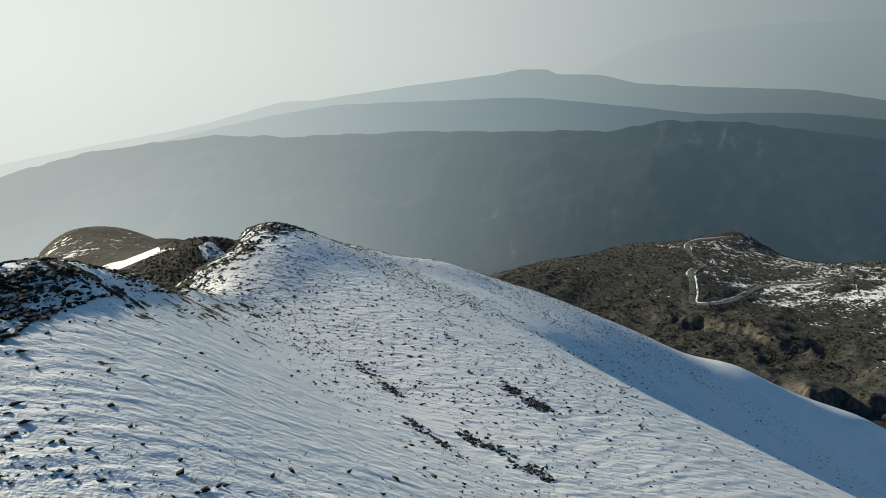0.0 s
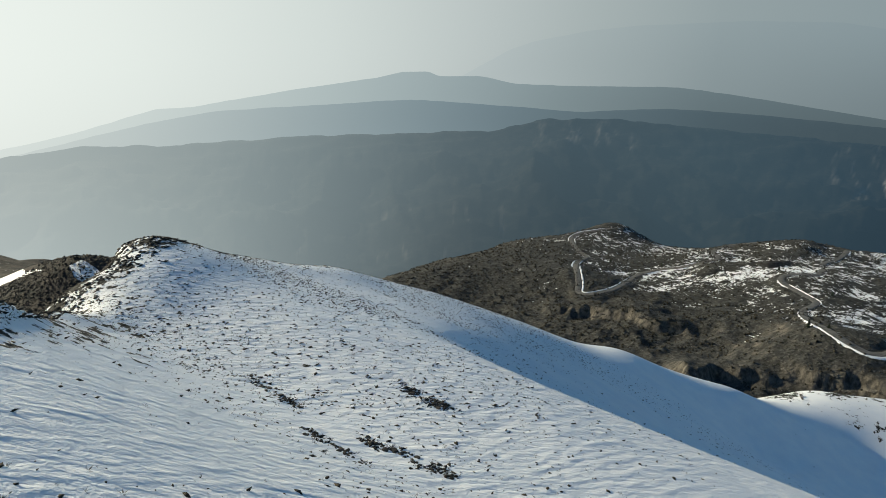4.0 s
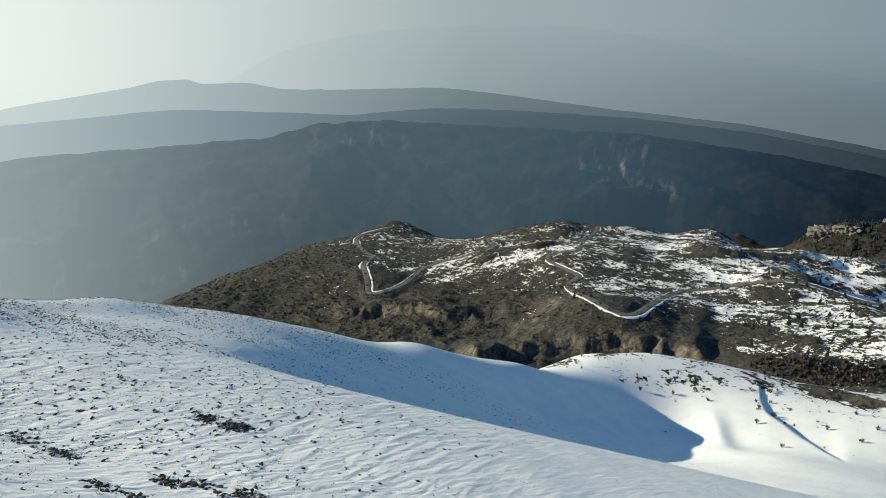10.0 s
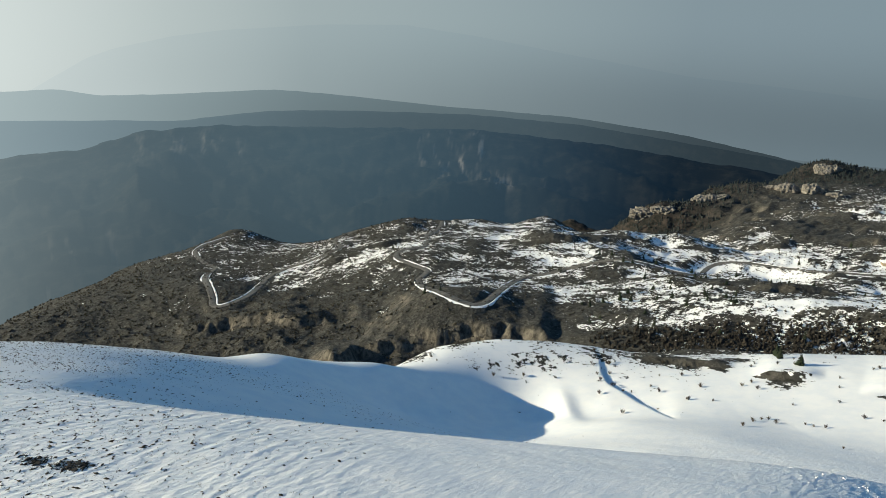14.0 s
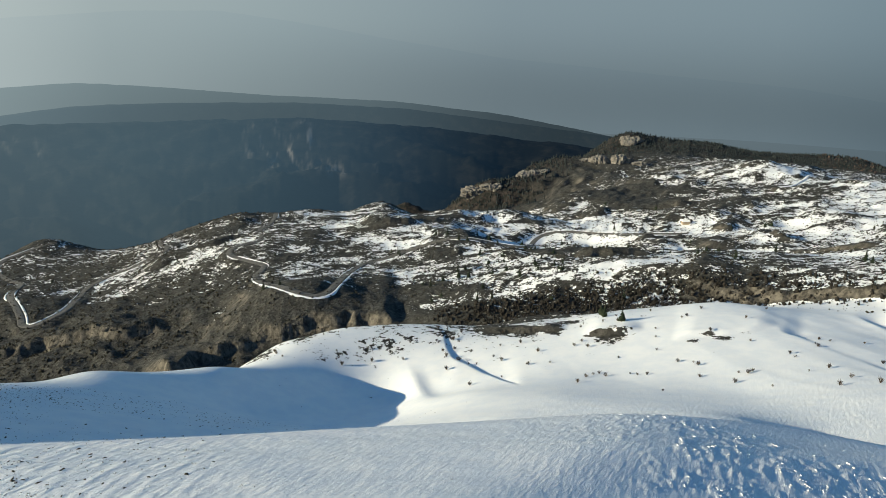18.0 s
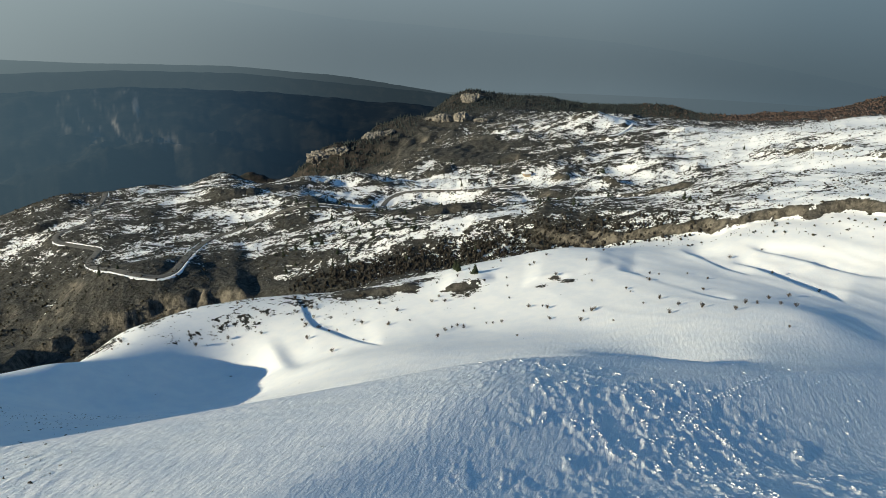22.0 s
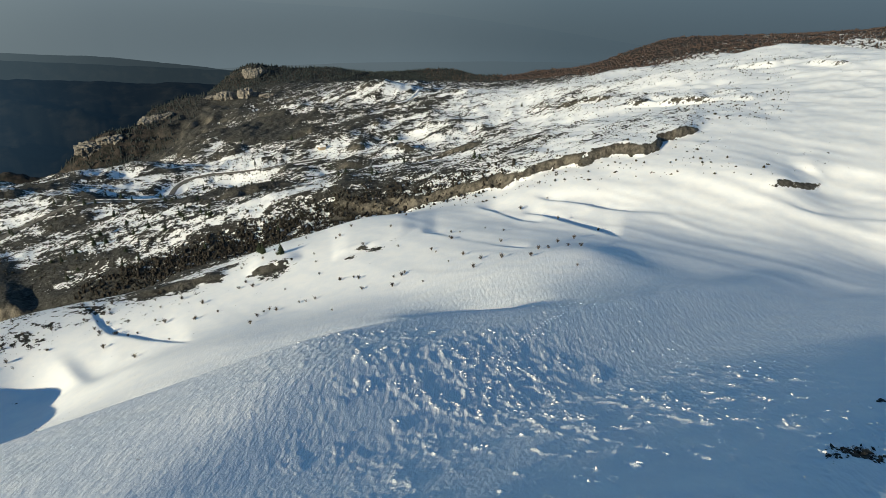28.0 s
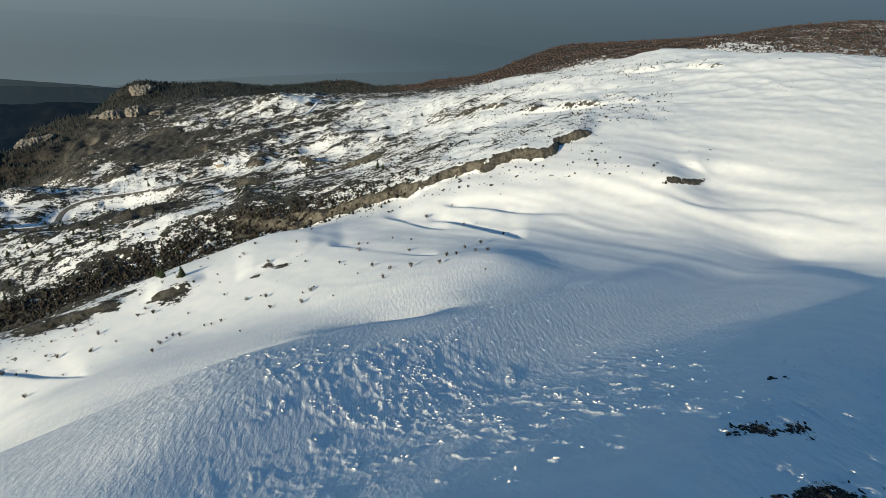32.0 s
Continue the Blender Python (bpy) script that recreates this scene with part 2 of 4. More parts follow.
def waves(x, y, size, seed, octaves=4, ridged=False, gain=0.5):
    """Rolling noise from -1 to 1 over the plan."""
    out, amp, tot = np.zeros(np.shape(x)), 1.0, 0.0
    for k in range(octaves):
        u, v = x / size + 13.7 * k, y / size - 7.1 * k
        iu, iv = np.floor(u), np.floor(v)
        fu, fv = u - iu, v - iv
        fu, fv = fu ** 3 * (fu * (6 * fu - 15) + 10), fv ** 3 * (fv * (6 * fv - 15) + 10)
        n = ((lattice(iu, iv, seed + k) * (1 - fu) + lattice(iu + 1, iv, seed + k) * fu) * (1 - fv)
             + (lattice(iu, iv + 1, seed + k) * (1 - fu) + lattice(iu + 1, iv + 1, seed + k) * fu) * fv)
        out += amp * (1 - 2 * np.abs(n) if ridged else n)
        tot += amp
        amp *= gain
        size = size / 2.03
    return out / tot


def step(a, b, x):
    t = np.clip((x - a) / (b - a), 0, 1)
    return t * t * (3 - 2 * t)


# the near slope hangs from the ridge. Rows along its crest (along bearing 42): how far across (bearing 132) the crest lies, its height,
# how steep the hollow below the crest is, how far down the brow lies behind which the slope is about as steep as the low sun, how steep it is there, how far down the hollow begins, how much drift fills the foot, how far down the hollow ends, and where the slope eases again
RIDGE = np.array([(-60, -38, -17, .095, 21, .3088, 9, 0, 90, 400), (-30, -40, -17.2, .095, 23, .3088, 9, 0, 90, 400), (-5, -44, -17, .095, 32, .3088, 9, 0, 90, 275), (10, -52.5, -17.4, .095, 47, .3088, 9, 0, 90, 258), (14, -57, -18.7, .095, 52, .3088, 9, 0, 90, 238),
                  (21, -64, -22.1, .095, 60, .302, 9, .3, 90, 216), (27, -71, -26, .095, 66, .290, 9, 1.5, 90, 204), (38, -84, -33.8, .095, 80, .27, 9, 4, 90, 197), (46, -96, -38.5, .095, 92, .262, 9, 5.5, 90, 193), (54, -102, -39.2, .095, 116, .26, 9, 3.5, 90, 183),
                  (60, -105, -39.3, .095, 132, .26, 9, 2.2, 90, 172), (66, -107.5, -39.3, .095, 146, .26, 12, 1.5, 90, 172), (74, -109.5, -41, .095, 152, .275, 20, 0, 90, 180), (82, -110, -43.7, .095, 160, .268, 34, 0, 96, 200), (89, -110, -47, .16, 165, .265, 46, 0, 112, 300),
                  (94, -110, -49.4, .32, 168, .265, 46, 0, 114, 400), (102, -107.8, -53.2, .347, 172, .25, 41, 0, 114, 400), (112, -104, -57, .35, 400, .2, 36, 0, 112, 500), (120, -101, -60.5, .35, 400, .2, 32, 0, 108, 500), (128, -98, -64, .35, 400, .2, 28, 0, 102, 500),
                  (136, -93, -68.5, .342, 400, .2, 24, 0, 95, 500), (150, -83, -77, .332, 400, .2, 16, 0, 90, 500), (181, -57, -94, .322, 400, .2, 12, 0, 90, 500), (230, -30, -112, .315, 400, .2, 9, 0, 90, 500)], float)
ALONG = np.arange(-90, 240, 1.0)
KERNEL = np.hanning(15) / np.hanning(15).sum()
PROFILE = [np.convolve(np.pad(np.interp(ALONG, RIDGE[:, 0], RIDGE[:, k]), 7, mode="edge"), KERNEL, "valid") for k in (1, 2, 3, 4, 5, 6, 7, 8, 9)]
NEAR_END = ((-40, -33, -28, -24, -20, -8, 4, 12, 20, 28, 37, 45, 55, 66, 77, 85, 91, 98, 105, 110, 116, 123, 129, 150), (50, 62, 74, 90, 106, 126, 142, 148, 152, 152, 146, 146, 142, 132, 132, 136, 140, 148, 172, 205, 235, 252, 240, 220))


def bend(x, w=7.0):
    return .5 * (x + np.sqrt(x * x + w * w))


def sheet(az, r):
    """Height of the slope that falls from the ridge, and how far below the crest it is."""
    a = np.radians(az)
    u, v = r * np.cos(a - math.radians(42)), r * np.cos(a - math.radians(132))
    across, top, fall, brow, steep, lit, fill, floor, far = (np.interp(u, ALONG, p) for p in PROFILE)
    down = v - across
    lip, foot, behind = bend(down - lit, 5), bend(down - floor, 5), bend(down - brow)
    out = np.minimum(bend(down - far, 5), behind)
    return top - .095 * (down - lip) - fall * (lip - foot) - .095 * (foot - behind) - steep * (behind - out) - np.minimum(steep, .25) * out + fill * step(8, 95, down) + .55 * (fall - .095) * (floor - lit) * (step(floor - 6, floor + 85, down) + .25 * step(floor + 50, floor + 135, down)), down


LINES["near_slope"] = []
for a in range(-38, 146, 7):
    for f in (.45, .75, 1.0):
        d = f * float(np.interp(a, *NEAR_END))
        hh, down = sheet(a, d)
        if down > 14:
            LINES["near_slope"].append((a, d, float(hh)))
LINES["home_ridge"] = [(-60, 24, -20), (-90, 26, -20), (-120, 24, -21), (-70, 60, -24), (-110, 60, -27), (-150, 60, -30), (170, 60, -38), (180, 24, -24), (155, 24, -28), (-45, 52, -16.5), (20, 24, -30), (60, 24, -32), (100, 24, -31), (130, 24, -29)]
slant = surface([(a, r, h / r) for line in LINES.values() for a, r, h in line], 0.035)
ring = np.arange(0, 360, 10.0)
CAP = np.linalg.lstsq(np.stack([ring * 0 + 1, 24 * np.sin(np.radians(ring)), 24 * np.cos(np.radians(ring))], -1), slant(ring, ring * 0 + 24) * 24, rcond=None)[0]
# how broken the ground is (metres of relief), and how much snow lies on it (0 bare, 1 whole)
rough = surface([(-30, 60, .10), (0, 60, .1), (30, 120, .05), (60, 100, .08), (100, 60, .10), (120, 60, .12), (-25, 110, .2), (-16, 120, .12), (-10, 105, .1), (0, 130, .07), (-22, 98, .15), (-25, 170, .8), (-27, 290, 1.0),
                 (-10, 142, .12), (25, 185, .05), (45, 250, .25), (65, 190, .15), (85, 200, .2), (100, 200, .3), (80, 280, .3), (110, 250, .4), (120, 400, 1.2), (75, 340, 2.5),
                 (60, 330, 2.5), (40, 350, 4), (25, 420, 5), (8, 550, 3), (22, 520, 2.5), (23, 780, 2), (35, 540, 2.5), (43, 400, 2), (48, 500, 3), (42, 760, 4),
                 (55, 700, 5), (65, 500, 5), (80, 500, 4), (95, 450, 3), (75, 700, 6), (65, 1000, 9), (70, 1500, 6), (85, 900, 6), (100, 800, 3), (95, 1500, 5), (110, 2000, 6),
                 (180, 300, 2), (270, 300, 2), (10, 1200, 10), (180, 1500, 8)], 0.05)
cover = surface([(-36, 30, 1.0), (-15, 35, .98), (20, 60, 1.0), (-34, 46, .86), (0, 60, .88), (30, 120, 1.05), (60, 100, 1.1), (100, 60, 1.1), (122, 42, .9), (-33, 62, .55), (-28, 74, .55), (-24, 92, .55), (-22, 150, -.1), (-25, 170, -.2),
                 (-18, 140, .1), (-16, 128, .55), (-27, 290, .0), (-31, 250, .4), (-10, 138, .75), (5, 165, .95), (25, 185, 1.1), (45, 250, .72), (65, 190, .9), (85, 200, 1.0), (100, 200, 1.05),
                 (80, 280, 1.0), (110, 250, 1.05), (120, 400, 1.05), (76, 345, .48), (68, 345, .46), (60, 335, .42), (66, 385, .58), (74, 385, .6), (48, 345, .05), (40, 350, -.1), (25, 420, -.1), (8, 550, -.05), (21, 520, .28),
                 (14, 640, .15), (23, 690, .45), (26, 640, .38), (27, 715, .46), (30, 640, .46), (33, 520, .44), (35, 560, .56), (38, 440, .46), (43, 400, .60), (48, 500, .56), (42, 740, .52), (36, 700, .44), (55, 700, .66), (56, 560, .60), (65, 500, .62), (66, 600, .66), (80, 500, .68),
                 (55, 400, .55), (72, 420, .56), (63, 410, .55), (95, 450, .72), (75, 640, .58), (71, 770, .4), (63, 900, .1), (67.5, 860, .5), (68.5, 1000, .35), (76, 900, .55), (74, 1080, .46), (79, 1100, .5), (71.5, 960, .45), (72, 1180, .4), (65, 1050, -.1), (70, 1500, -.1), (85, 800, .66), (88, 950, .55), (88, 600, .7), (100, 800, .85), (110, 700, .95),
                 (92, 1400, .2), (105, 1300, .38), (110, 2000, .34), (180, 300, .7), (270, 300, .3), (10, 1200, -.1), (180, 1500, .3)], 0.05)


# ---- banks and drifts: (bearing, distance) of the foot, then height, steepness, how far the top runs back ----
BANKS = [
    ([(-29, 202), (-27.3, 195), (-23, 179), (-19.9, 160), (-17.6, 146), (-16.4, 139)], 1.2, 4.4, 9, 1.2, -2.2),
    ([(75.5, 346), (78.1, 344), (83.1, 338), (88.1, 324), (90.6, 323), (93, 326), (95.4, 330), (97.7, 330), (102.2, 337), (106.4, 378)], 4.2, 3.4, 60, 6, .95),
    ([(29, 338), (32.5, 344), (35.5, 352), (38.5, 357), (41.4, 357), (44.2, 356), (47.4, 352), (51, 345)], 8, 4.5, 45, 7.0, .6),
    ([(83.5, 247), (84.6, 244), (87.7, 229), (91.6, 211), (93, 205)], -2.3, 2.0, 22, .5, 0),
    ([(88.5, 287), (89.7, 280), (92.2, 261), (94, 252)], -2.3, 2.0, 22, .5, 0),
    ([(92, 276), (93.5, 269), (98.3, 242), (101, 230)], -2.3, 2.0, 26, .5, 0),
    ([(93.6, 288), (97, 278), (101.3, 267), (106, 262)], -2.3, 2.4, 25, .6, .3),
    ([(111.3, 290), (112.1, 294), (115, 314), (116, 320)], 1.6, 2.6, 18, 4.0, .55),
    ([(75.4, 232), (76.1, 234), (79.2, 241), (81.8, 249), (83, 254)], 1.8, 2.2, 22, 2.5, .65),
    ([(67.5, 238), (68.3, 239), (71.4, 239), (72.5, 240)], 2.4, 2.4, 14, 3.0, .8),
    ([(58, 252), (58.9, 254), (64.8, 250), (66, 249)], 2.2, 2.4, 16, 3.0, .7),
    ([(55, 196), (57, 204), (60, 212)], .9, 3, 12, .5, 0),
    ([(54.6, 256), (54.95, 250), (55.3, 235), (55.9, 225), (57.9, 215), (59.3, 207), (61.1, 195), (62, 188)], -1.5, 2.2, 14, .8, 0),
    ([(109, 272), (114, 282), (121, 290), (127, 280)], -.9, 2.5, 30, 1, 0),
    ([(113, 330), (118, 315), (124, 300)], 2.5, 3, 30, 1, .1),
    ([(81, 520), (84, 500), (87, 480), (90, 465)], 6, 5, 30, 3, .2),
    ([(77, 585), (80, 570), (83, 545)], 6, 5, 30, 3, .2),
    ([(60, 420), (64, 425), (69, 430), (73, 440)], 5, 5, 40, 3, .4),
    ([(53, 470), (57, 475), (61, 470)], 4, 4, 30, 3, .4),
    ([(47, 560), (51, 570), (56, 590)], 6, 5, 45, 4, .4),
    ([(30, 560), (34, 585), (38, 600)], 4, 4, 40, 3, .4),
    ([(17, 452), (20, 456), (24, 448), (28, 420), (31, 408)], 7, 5, 35, 8, .5),
    ([(100, 520), (105, 500), (110, 470)], 5, 4, 40, 3, .1),
    ([(107, 640), (112, 620), (116, 560)], 5, 5, 40, 3, .1),
    ([(92, 600), (96, 585), (100, 560)], 6, 5, 40, 3, .1),
    ([(71, 520), (75, 530), (79, 515)], 5, 5, 40, 3, .3),
    ([(67, 660), (71, 680), (76, 700)], 7, 6, 50, 4, .3),
]
# rounded knolls of the tableland: bearing, distance, height, half width towards the sun, in the lee and across
KNOLLS = [(52.2, 204, 2.2, 16, 4.0, 15), (49.6, 735, 13, 46, 24, 55), (44.0, 720, 9, 40, 22, 38), (60.5, 660, 12, 60, 26, 60), (56.0, 640, 7, 40, 20, 30), (66.5, 790, 14, 60, 40, 70), (72.5, 860, 12, 70, 36, 60), (80.5, 900, 17, 60, 26, 50), (87, 820, 9, 60, 24, 50), (76.5, 640, 7, 40, 15, 34), (81.5, 560, 6.5, 36, 13, 40), (85.5, 640, 6, 36, 14, 36), (72, 560, 6, 36, 14, 44), (66, 505, 6, 34, 14, 44), (61, 455, 5, 30, 13, 36),
          (56.5, 520, 6, 34, 16, 40), (51, 610, 6, 36, 16, 40), (37.5, 690, 6, 40, 20, 46), (31.5, 640, 5, 40, 18, 40), (24.1, 765, 3.5, 34, 26, 22), (95, 720, 9, 50, 20, 60), (100.5, 880, 11, 70, 24, 60), (103, 640, 8, 50, 20, 60), (111, 800, 11, 80, 26, 70), (92, 470, 5, 34, 13, 40), (98, 560, 6, 40, 16, 44), (115.5, 1180, 15, 90, 40, 80), (106.5, 1050, 12, 80, 34, 70)]


def knolls(x, y):
    out = np.zeros(np.shape(x))
    for a0, r0, height, front, lee, wide in KNOLLS:
        dx, dy = x - r0 * math.sin(radians(a0)), y - r0 * math.cos(radians(a0))
        q, p = dx * .743 - dy * .669, dx * .669 + dy * .743
        out += height * np.exp(-(q / np.where(q > 0, lee, front)) ** 2 - (p / wide) ** 2)
    return out


ROADS = {
    "loop": [(35.4, 745), (33.8, 738), (32.6, 728), (31.79, 700), (31.55, 645), (32.0, 620), (31.39, 609), (29.37, 597), (27.38, 592), (25.7, 573), (24.82, 534), (23.94, 509), (22.61, 498), (21.48, 496), (20.98, 502), (21.0, 514), (20.87, 532), (20.66, 560), (20.75, 590), (21.35, 612), (21.5, 626), (20.83, 644),
             (20.23, 680), (20.2, 712), (20.84, 734), (21.93, 742), (23.2, 750), (24, 755)],
    "hairpin": [(40.78, 702), (40.58, 675), (40.09, 644), (39.4, 612), (39.45, 576), (39.0, 558), (38.02, 552), (37.12, 545), (36.73, 534), (37.13, 520), (38.34, 503), (39.4, 490), (39.25, 478), (38.76, 467), (38.75, 450), (39.49, 418), (40.6, 398), (41.74, 388), (42.76, 382), (43.68, 380), (44.56, 384), (45.21, 394), (45.95, 415), (46.67, 445), (47.36, 466), (48.35, 477), (49.5, 482),
                (52.5, 495), (55.97, 502), (59.15, 502), (61.9, 503), (62.6, 520), (62.55, 545), (62.8, 568), (63.4, 582), (64.45, 590), (66.2, 591), (68, 585), (69.8, 577), (71.7, 571), (73.6, 574), (75.4, 580)],
    "far_track": [(81.5, 790), (82.42, 807), (83.22, 864), (83.44, 895), (82.71, 910), (80.5, 925)],
}


# scuffed places where heath and soil show through the snow: bearing, distance, half widths, depth
SCUFFS = [(59.3, 254, 1.4, 8, .36), (62.4, 251, 1.6, 9, .4), (69.7, 235, 1.2, 8, .42), (70.8, 239, 1.0, 7, .36), (64.9, 253, .8, 6, .5), (49.1, 236, 2.2, 8, .22), (76.9, 231, .9, 3, .5), (79, 236, 1.2, 3, .6), (81.1, 242, 1.0, 3, .5), (42.2, 248, 1.4, 7, .28),
          (55.3, 249, 1.6, 9, .22), (51.2, 246, 3.0, 8, .14), (38.3, 238, 1.6, 7, .35), (45, 232, 2.5, 6, .2), (77.7, 217, 1.5, 4, .25), (58, 262, 2.4, 6, .25), (66.5, 262, 1.4, 6, .4), (72.5, 262, .8, 5, .3), (112.5, 300, .9, 12, .12), (70.4, 790, 2.2, 60, .5), (68.6, 765, 1.2, 34, .45)]


def scuffed(az, r):
    out = np.zeros(r.shape)
    for a0, r0, wa, wr, depth in SCUFFS:
        out += depth * np.exp(-((az - a0) / wa) ** 2 - ((r - r0) / wr) ** 2)
    return out


def banks(az, r):
    """What banks and drifts add, and how bare their faces are."""
    add, bare = np.zeros(r.shape), np.zeros(r.shape)
    for k, (line, height, sharp, back, wander, open_) in enumerate(BANKS):
        la, lr = np.array(line).T
        m = np.nonzero((az > la[0] - .5) & (az < la[-1] + .5) & (r > lr.min() - 40) & (r < lr.max() + back * 4))[0]
        if not len(m):
            continue
        a, q = az[m], r[m]
        x, y = q * np.sin(np.radians(a)), q * np.cos(np.radians(a))
        d = q - np.interp(a, la, lr) + wander * waves(x + 50 * k, y, 14, 40 + k, 3) * 1.6
        ends = step(-.6, .15, waves(x, y, 34, 70 + k, 2) + (k == 0) + .22 * (k == 1)) * step(la[0] - .4, la[0] + 1.6, a) * step(la[-1] + .4, la[-1] - 1.6, a)
        add[m] += height * ends * (step(-sharp, sharp, d) * np.exp(-np.maximum(d - sharp, 0) / back) - .12 * np.exp(-(d / (3 * sharp)) ** 2))
        bare[m] = bare[m] + (open_ * step(-.35 - .3 * (k == 1), .3 - .2 * (k == 1), waves(x + y, (x - y) * .5, 11, 90 + k, 3)) * ends * step(-sharp * 1.3, -sharp * .3, d) * step(sharp * 1.25, sharp * .5, d))
    return add, bare


def spline(points, gap):
    """Evenly spaced points along a smooth curve through the given ones."""
    p = np.array(points, float)
    p = np.vstack([2 * p[0] - p[1], p, 2 * p[-1] - p[-2]])
    out = []
    for i in range(1, len(p) - 2):
        n = max(2, int(np.hypot(*(p[i + 1] - p[i])[:2]) / gap))
        for t in np.arange(n) / n:
            out.append(.5 * (2 * p[i] + (p[i + 1] - p[i - 1]) * t + (2 * p[i - 1] - 5 * p[i] + 4 * p[i + 1] - p[i + 2]) * t ** 2
                             + (3 * p[i] - p[i - 1] - 3 * p[i + 1] + p[i + 2]) * t ** 3))
    return np.array(out + [p[-2]])


def crusted(az, r):
    """How much of the scoured slope still carries crust."""
    return np.interp(az, (58, 70, 92, 104, 116, 130), (-.05, .17, .20, .06, -.08, -.16)) - .25 * step(92, 112, r)


def crusts(along, cross, much):
    """Plates of older crust standing above the scoured snow, ragged at their edges."""
    group = waves(along / 1.5, cross, 17, 101, 3)
    edge = waves(along / 1.7, cross, 2.4, 103, 4, False, .66)
    plate = step(.02, .26, edge * .85 + group * .55 + much)
    return plate * (.13 + .17 * waves(along / 2.2, cross, .8, 105, 3, False, .6))


def land(az, r, fine=True, roads=True):
    """Height against the camera at bearing and distance."""
    az, r = np.broadcast_arrays(np.asarray(az, float), np.asarray(r, float))
    shape = az.shape
    az, r = az.ravel(), r.ravel()
    rr = np.maximum(r, 24)
    h = slant(az, rr) * rr
    hang, down = sheet(az, rr)
    end = np.interp((az + 180) % 360 - 180, *NEAR_END)
    h += (hang - h) * step(1.0, .8, rr / end) * step(0, 10, down) * step(-75, -55, (az + 180) % 360 - 180) * step(175, 150, (az + 180) % 360 - 180)
    plane = CAP[0] + CAP[1] * r * np.sin(np.radians(az)) + CAP[2] * r * np.cos(np.radians(az))
    h = plane + (h - plane) * step(10, 24, r)
    if fine:
        x, y = r * np.sin(np.radians(az)), r * np.cos(np.radians(az))
        k = np.clip(rough(az, rr), 0.03, 20)
        n = 0.65 * waves(x, y, 70, 3, 5) + (.6 * waves(x + 900, y, 26, 11, 4, True) + .22 * waves(x, y + 300, 8, 12, 3)) * step(0.6, 2, k)
        h = h + k * n + knolls(x, y)
        h += (.22 - .13 * step(62, 80, az)) * waves(x * .8 + y * .6, (y * .8 - x * .6) * .35, 9, 29, 3) * (k < 0.9) * step(190, 120, r)
        along, cross = x * .94 + y * .34, x * .34 - y * .94
        crust = waves(along / 3.2, cross, 1.25, 83, 3)
        h += .16 * (np.abs(crust) - .3) * step(46, 20, az) * step(150, 90, r) * step(18, 30, r)
        torn = step(-.4, .15, waves(along / 2, cross, 16, 85, 4)) * step(58, 88, az) * step(150, 85, r) * step(18, 30, r)
        h += .10 * torn * np.maximum(waves(along / 1.8, cross, .72, 87, 3, False, .65) + .05, 0)
        h += crusts(along, cross, crusted(az, r)) * np.interp(az, (60, 74, 92), (0, .4, 1)) * step(112, 88, r) * step(18, 30, r)
        lee, run = x * .743 - y * .669, x * .669 + y * .743
        drift = waves(run / 4.5, lee + 8 * waves(x, y, 60, 93, 2), 20, 89, 3, True) + .5 * waves(run / 4, lee, 8, 91, 2)
        h += drift * (.52 * step(86, 100, az) * step(215, 270, r) * step(1100, 800, r) + .16 * step(54, 66, az) * step(165, 200, r) * step(330, 300, r))
        h += banks(az, r)[0]
        if roads:
            for line in ROAD_LINES.values():
                m = np.nonzero((np.abs(az - (az_of(line).max() + az_of(line).min()) / 2) < 40) & (r > 330) & (r < 960))[0]
                if not len(m):
                    continue
                best, level = np.full(len(m), 1e9), np.zeros(len(m))
                for px, py, pz in line:
                    d = (x[m] - px) ** 2 + (y[m] - py) ** 2
                    near = d < best
                    best[near], level[near] = d[near], pz
                w = step(8.5, 3.4, np.sqrt(best))
                h[m] = h[m] * (1 - w) + level * w
    return h.reshape(shape)


def az_of(p):
    return np.degrees(np.arctan2(p[:, 0], p[:, 1]))


def lay_road(points):
    a, d = np.radians([p[0] for p in points]), np.array([p[1] for p in points], float)
    xy = spline(np.stack([d * np.sin(a), d * np.cos(a)], -1), 4.0)
    z = land(az_of(xy), np.hypot(xy[:, 0], xy[:, 1]), True, False)
    ker = np.hanning(13)
    z = np.convolve(np.pad(z, 6, mode="edge"), ker / ker.sum(), "valid")
    return np.c_[xy, z]


ROAD_LINES = {}
for road_name, road_points in ROADS.items():
    ROAD_LINES[road_name] = lay_road(road_points)

# ---- building helpers ----
def grid_mesh(name, xyz, closed=False):
    """A mesh over a grid of points, rows by columns; closed joins the last column to the first."""
    rows, cols = xyz.shape[:2]
    i = np.arange(rows * cols).reshape(rows, cols)
    if closed:
        i = np.concatenate([i, i[:, :1]], 1)
    q = np.stack([i[:-1, :-1], i[:-1, 1:], i[1:, 1:], i[1:, :-1]], -1).reshape(-1, 4)
    me = bpy.data.meshes.new(name)
    me.vertices.add(rows * cols)
    me.vertices.foreach_set("co", xyz.reshape(-1).astype(np.float32))
    me.loops.add(q.size)
    me.loops.foreach_set("vertex_index", q.reshape(-1).astype(np.int32))
    me.polygons.add(len(q))
    me.polygons.foreach_set("loop_start", np.arange(0, q.size, 4, dtype=np.int32))
    me.polygons.foreach_set("use_smooth", np.ones(len(q), bool))
    me.update(calc_edges=True)
    return me


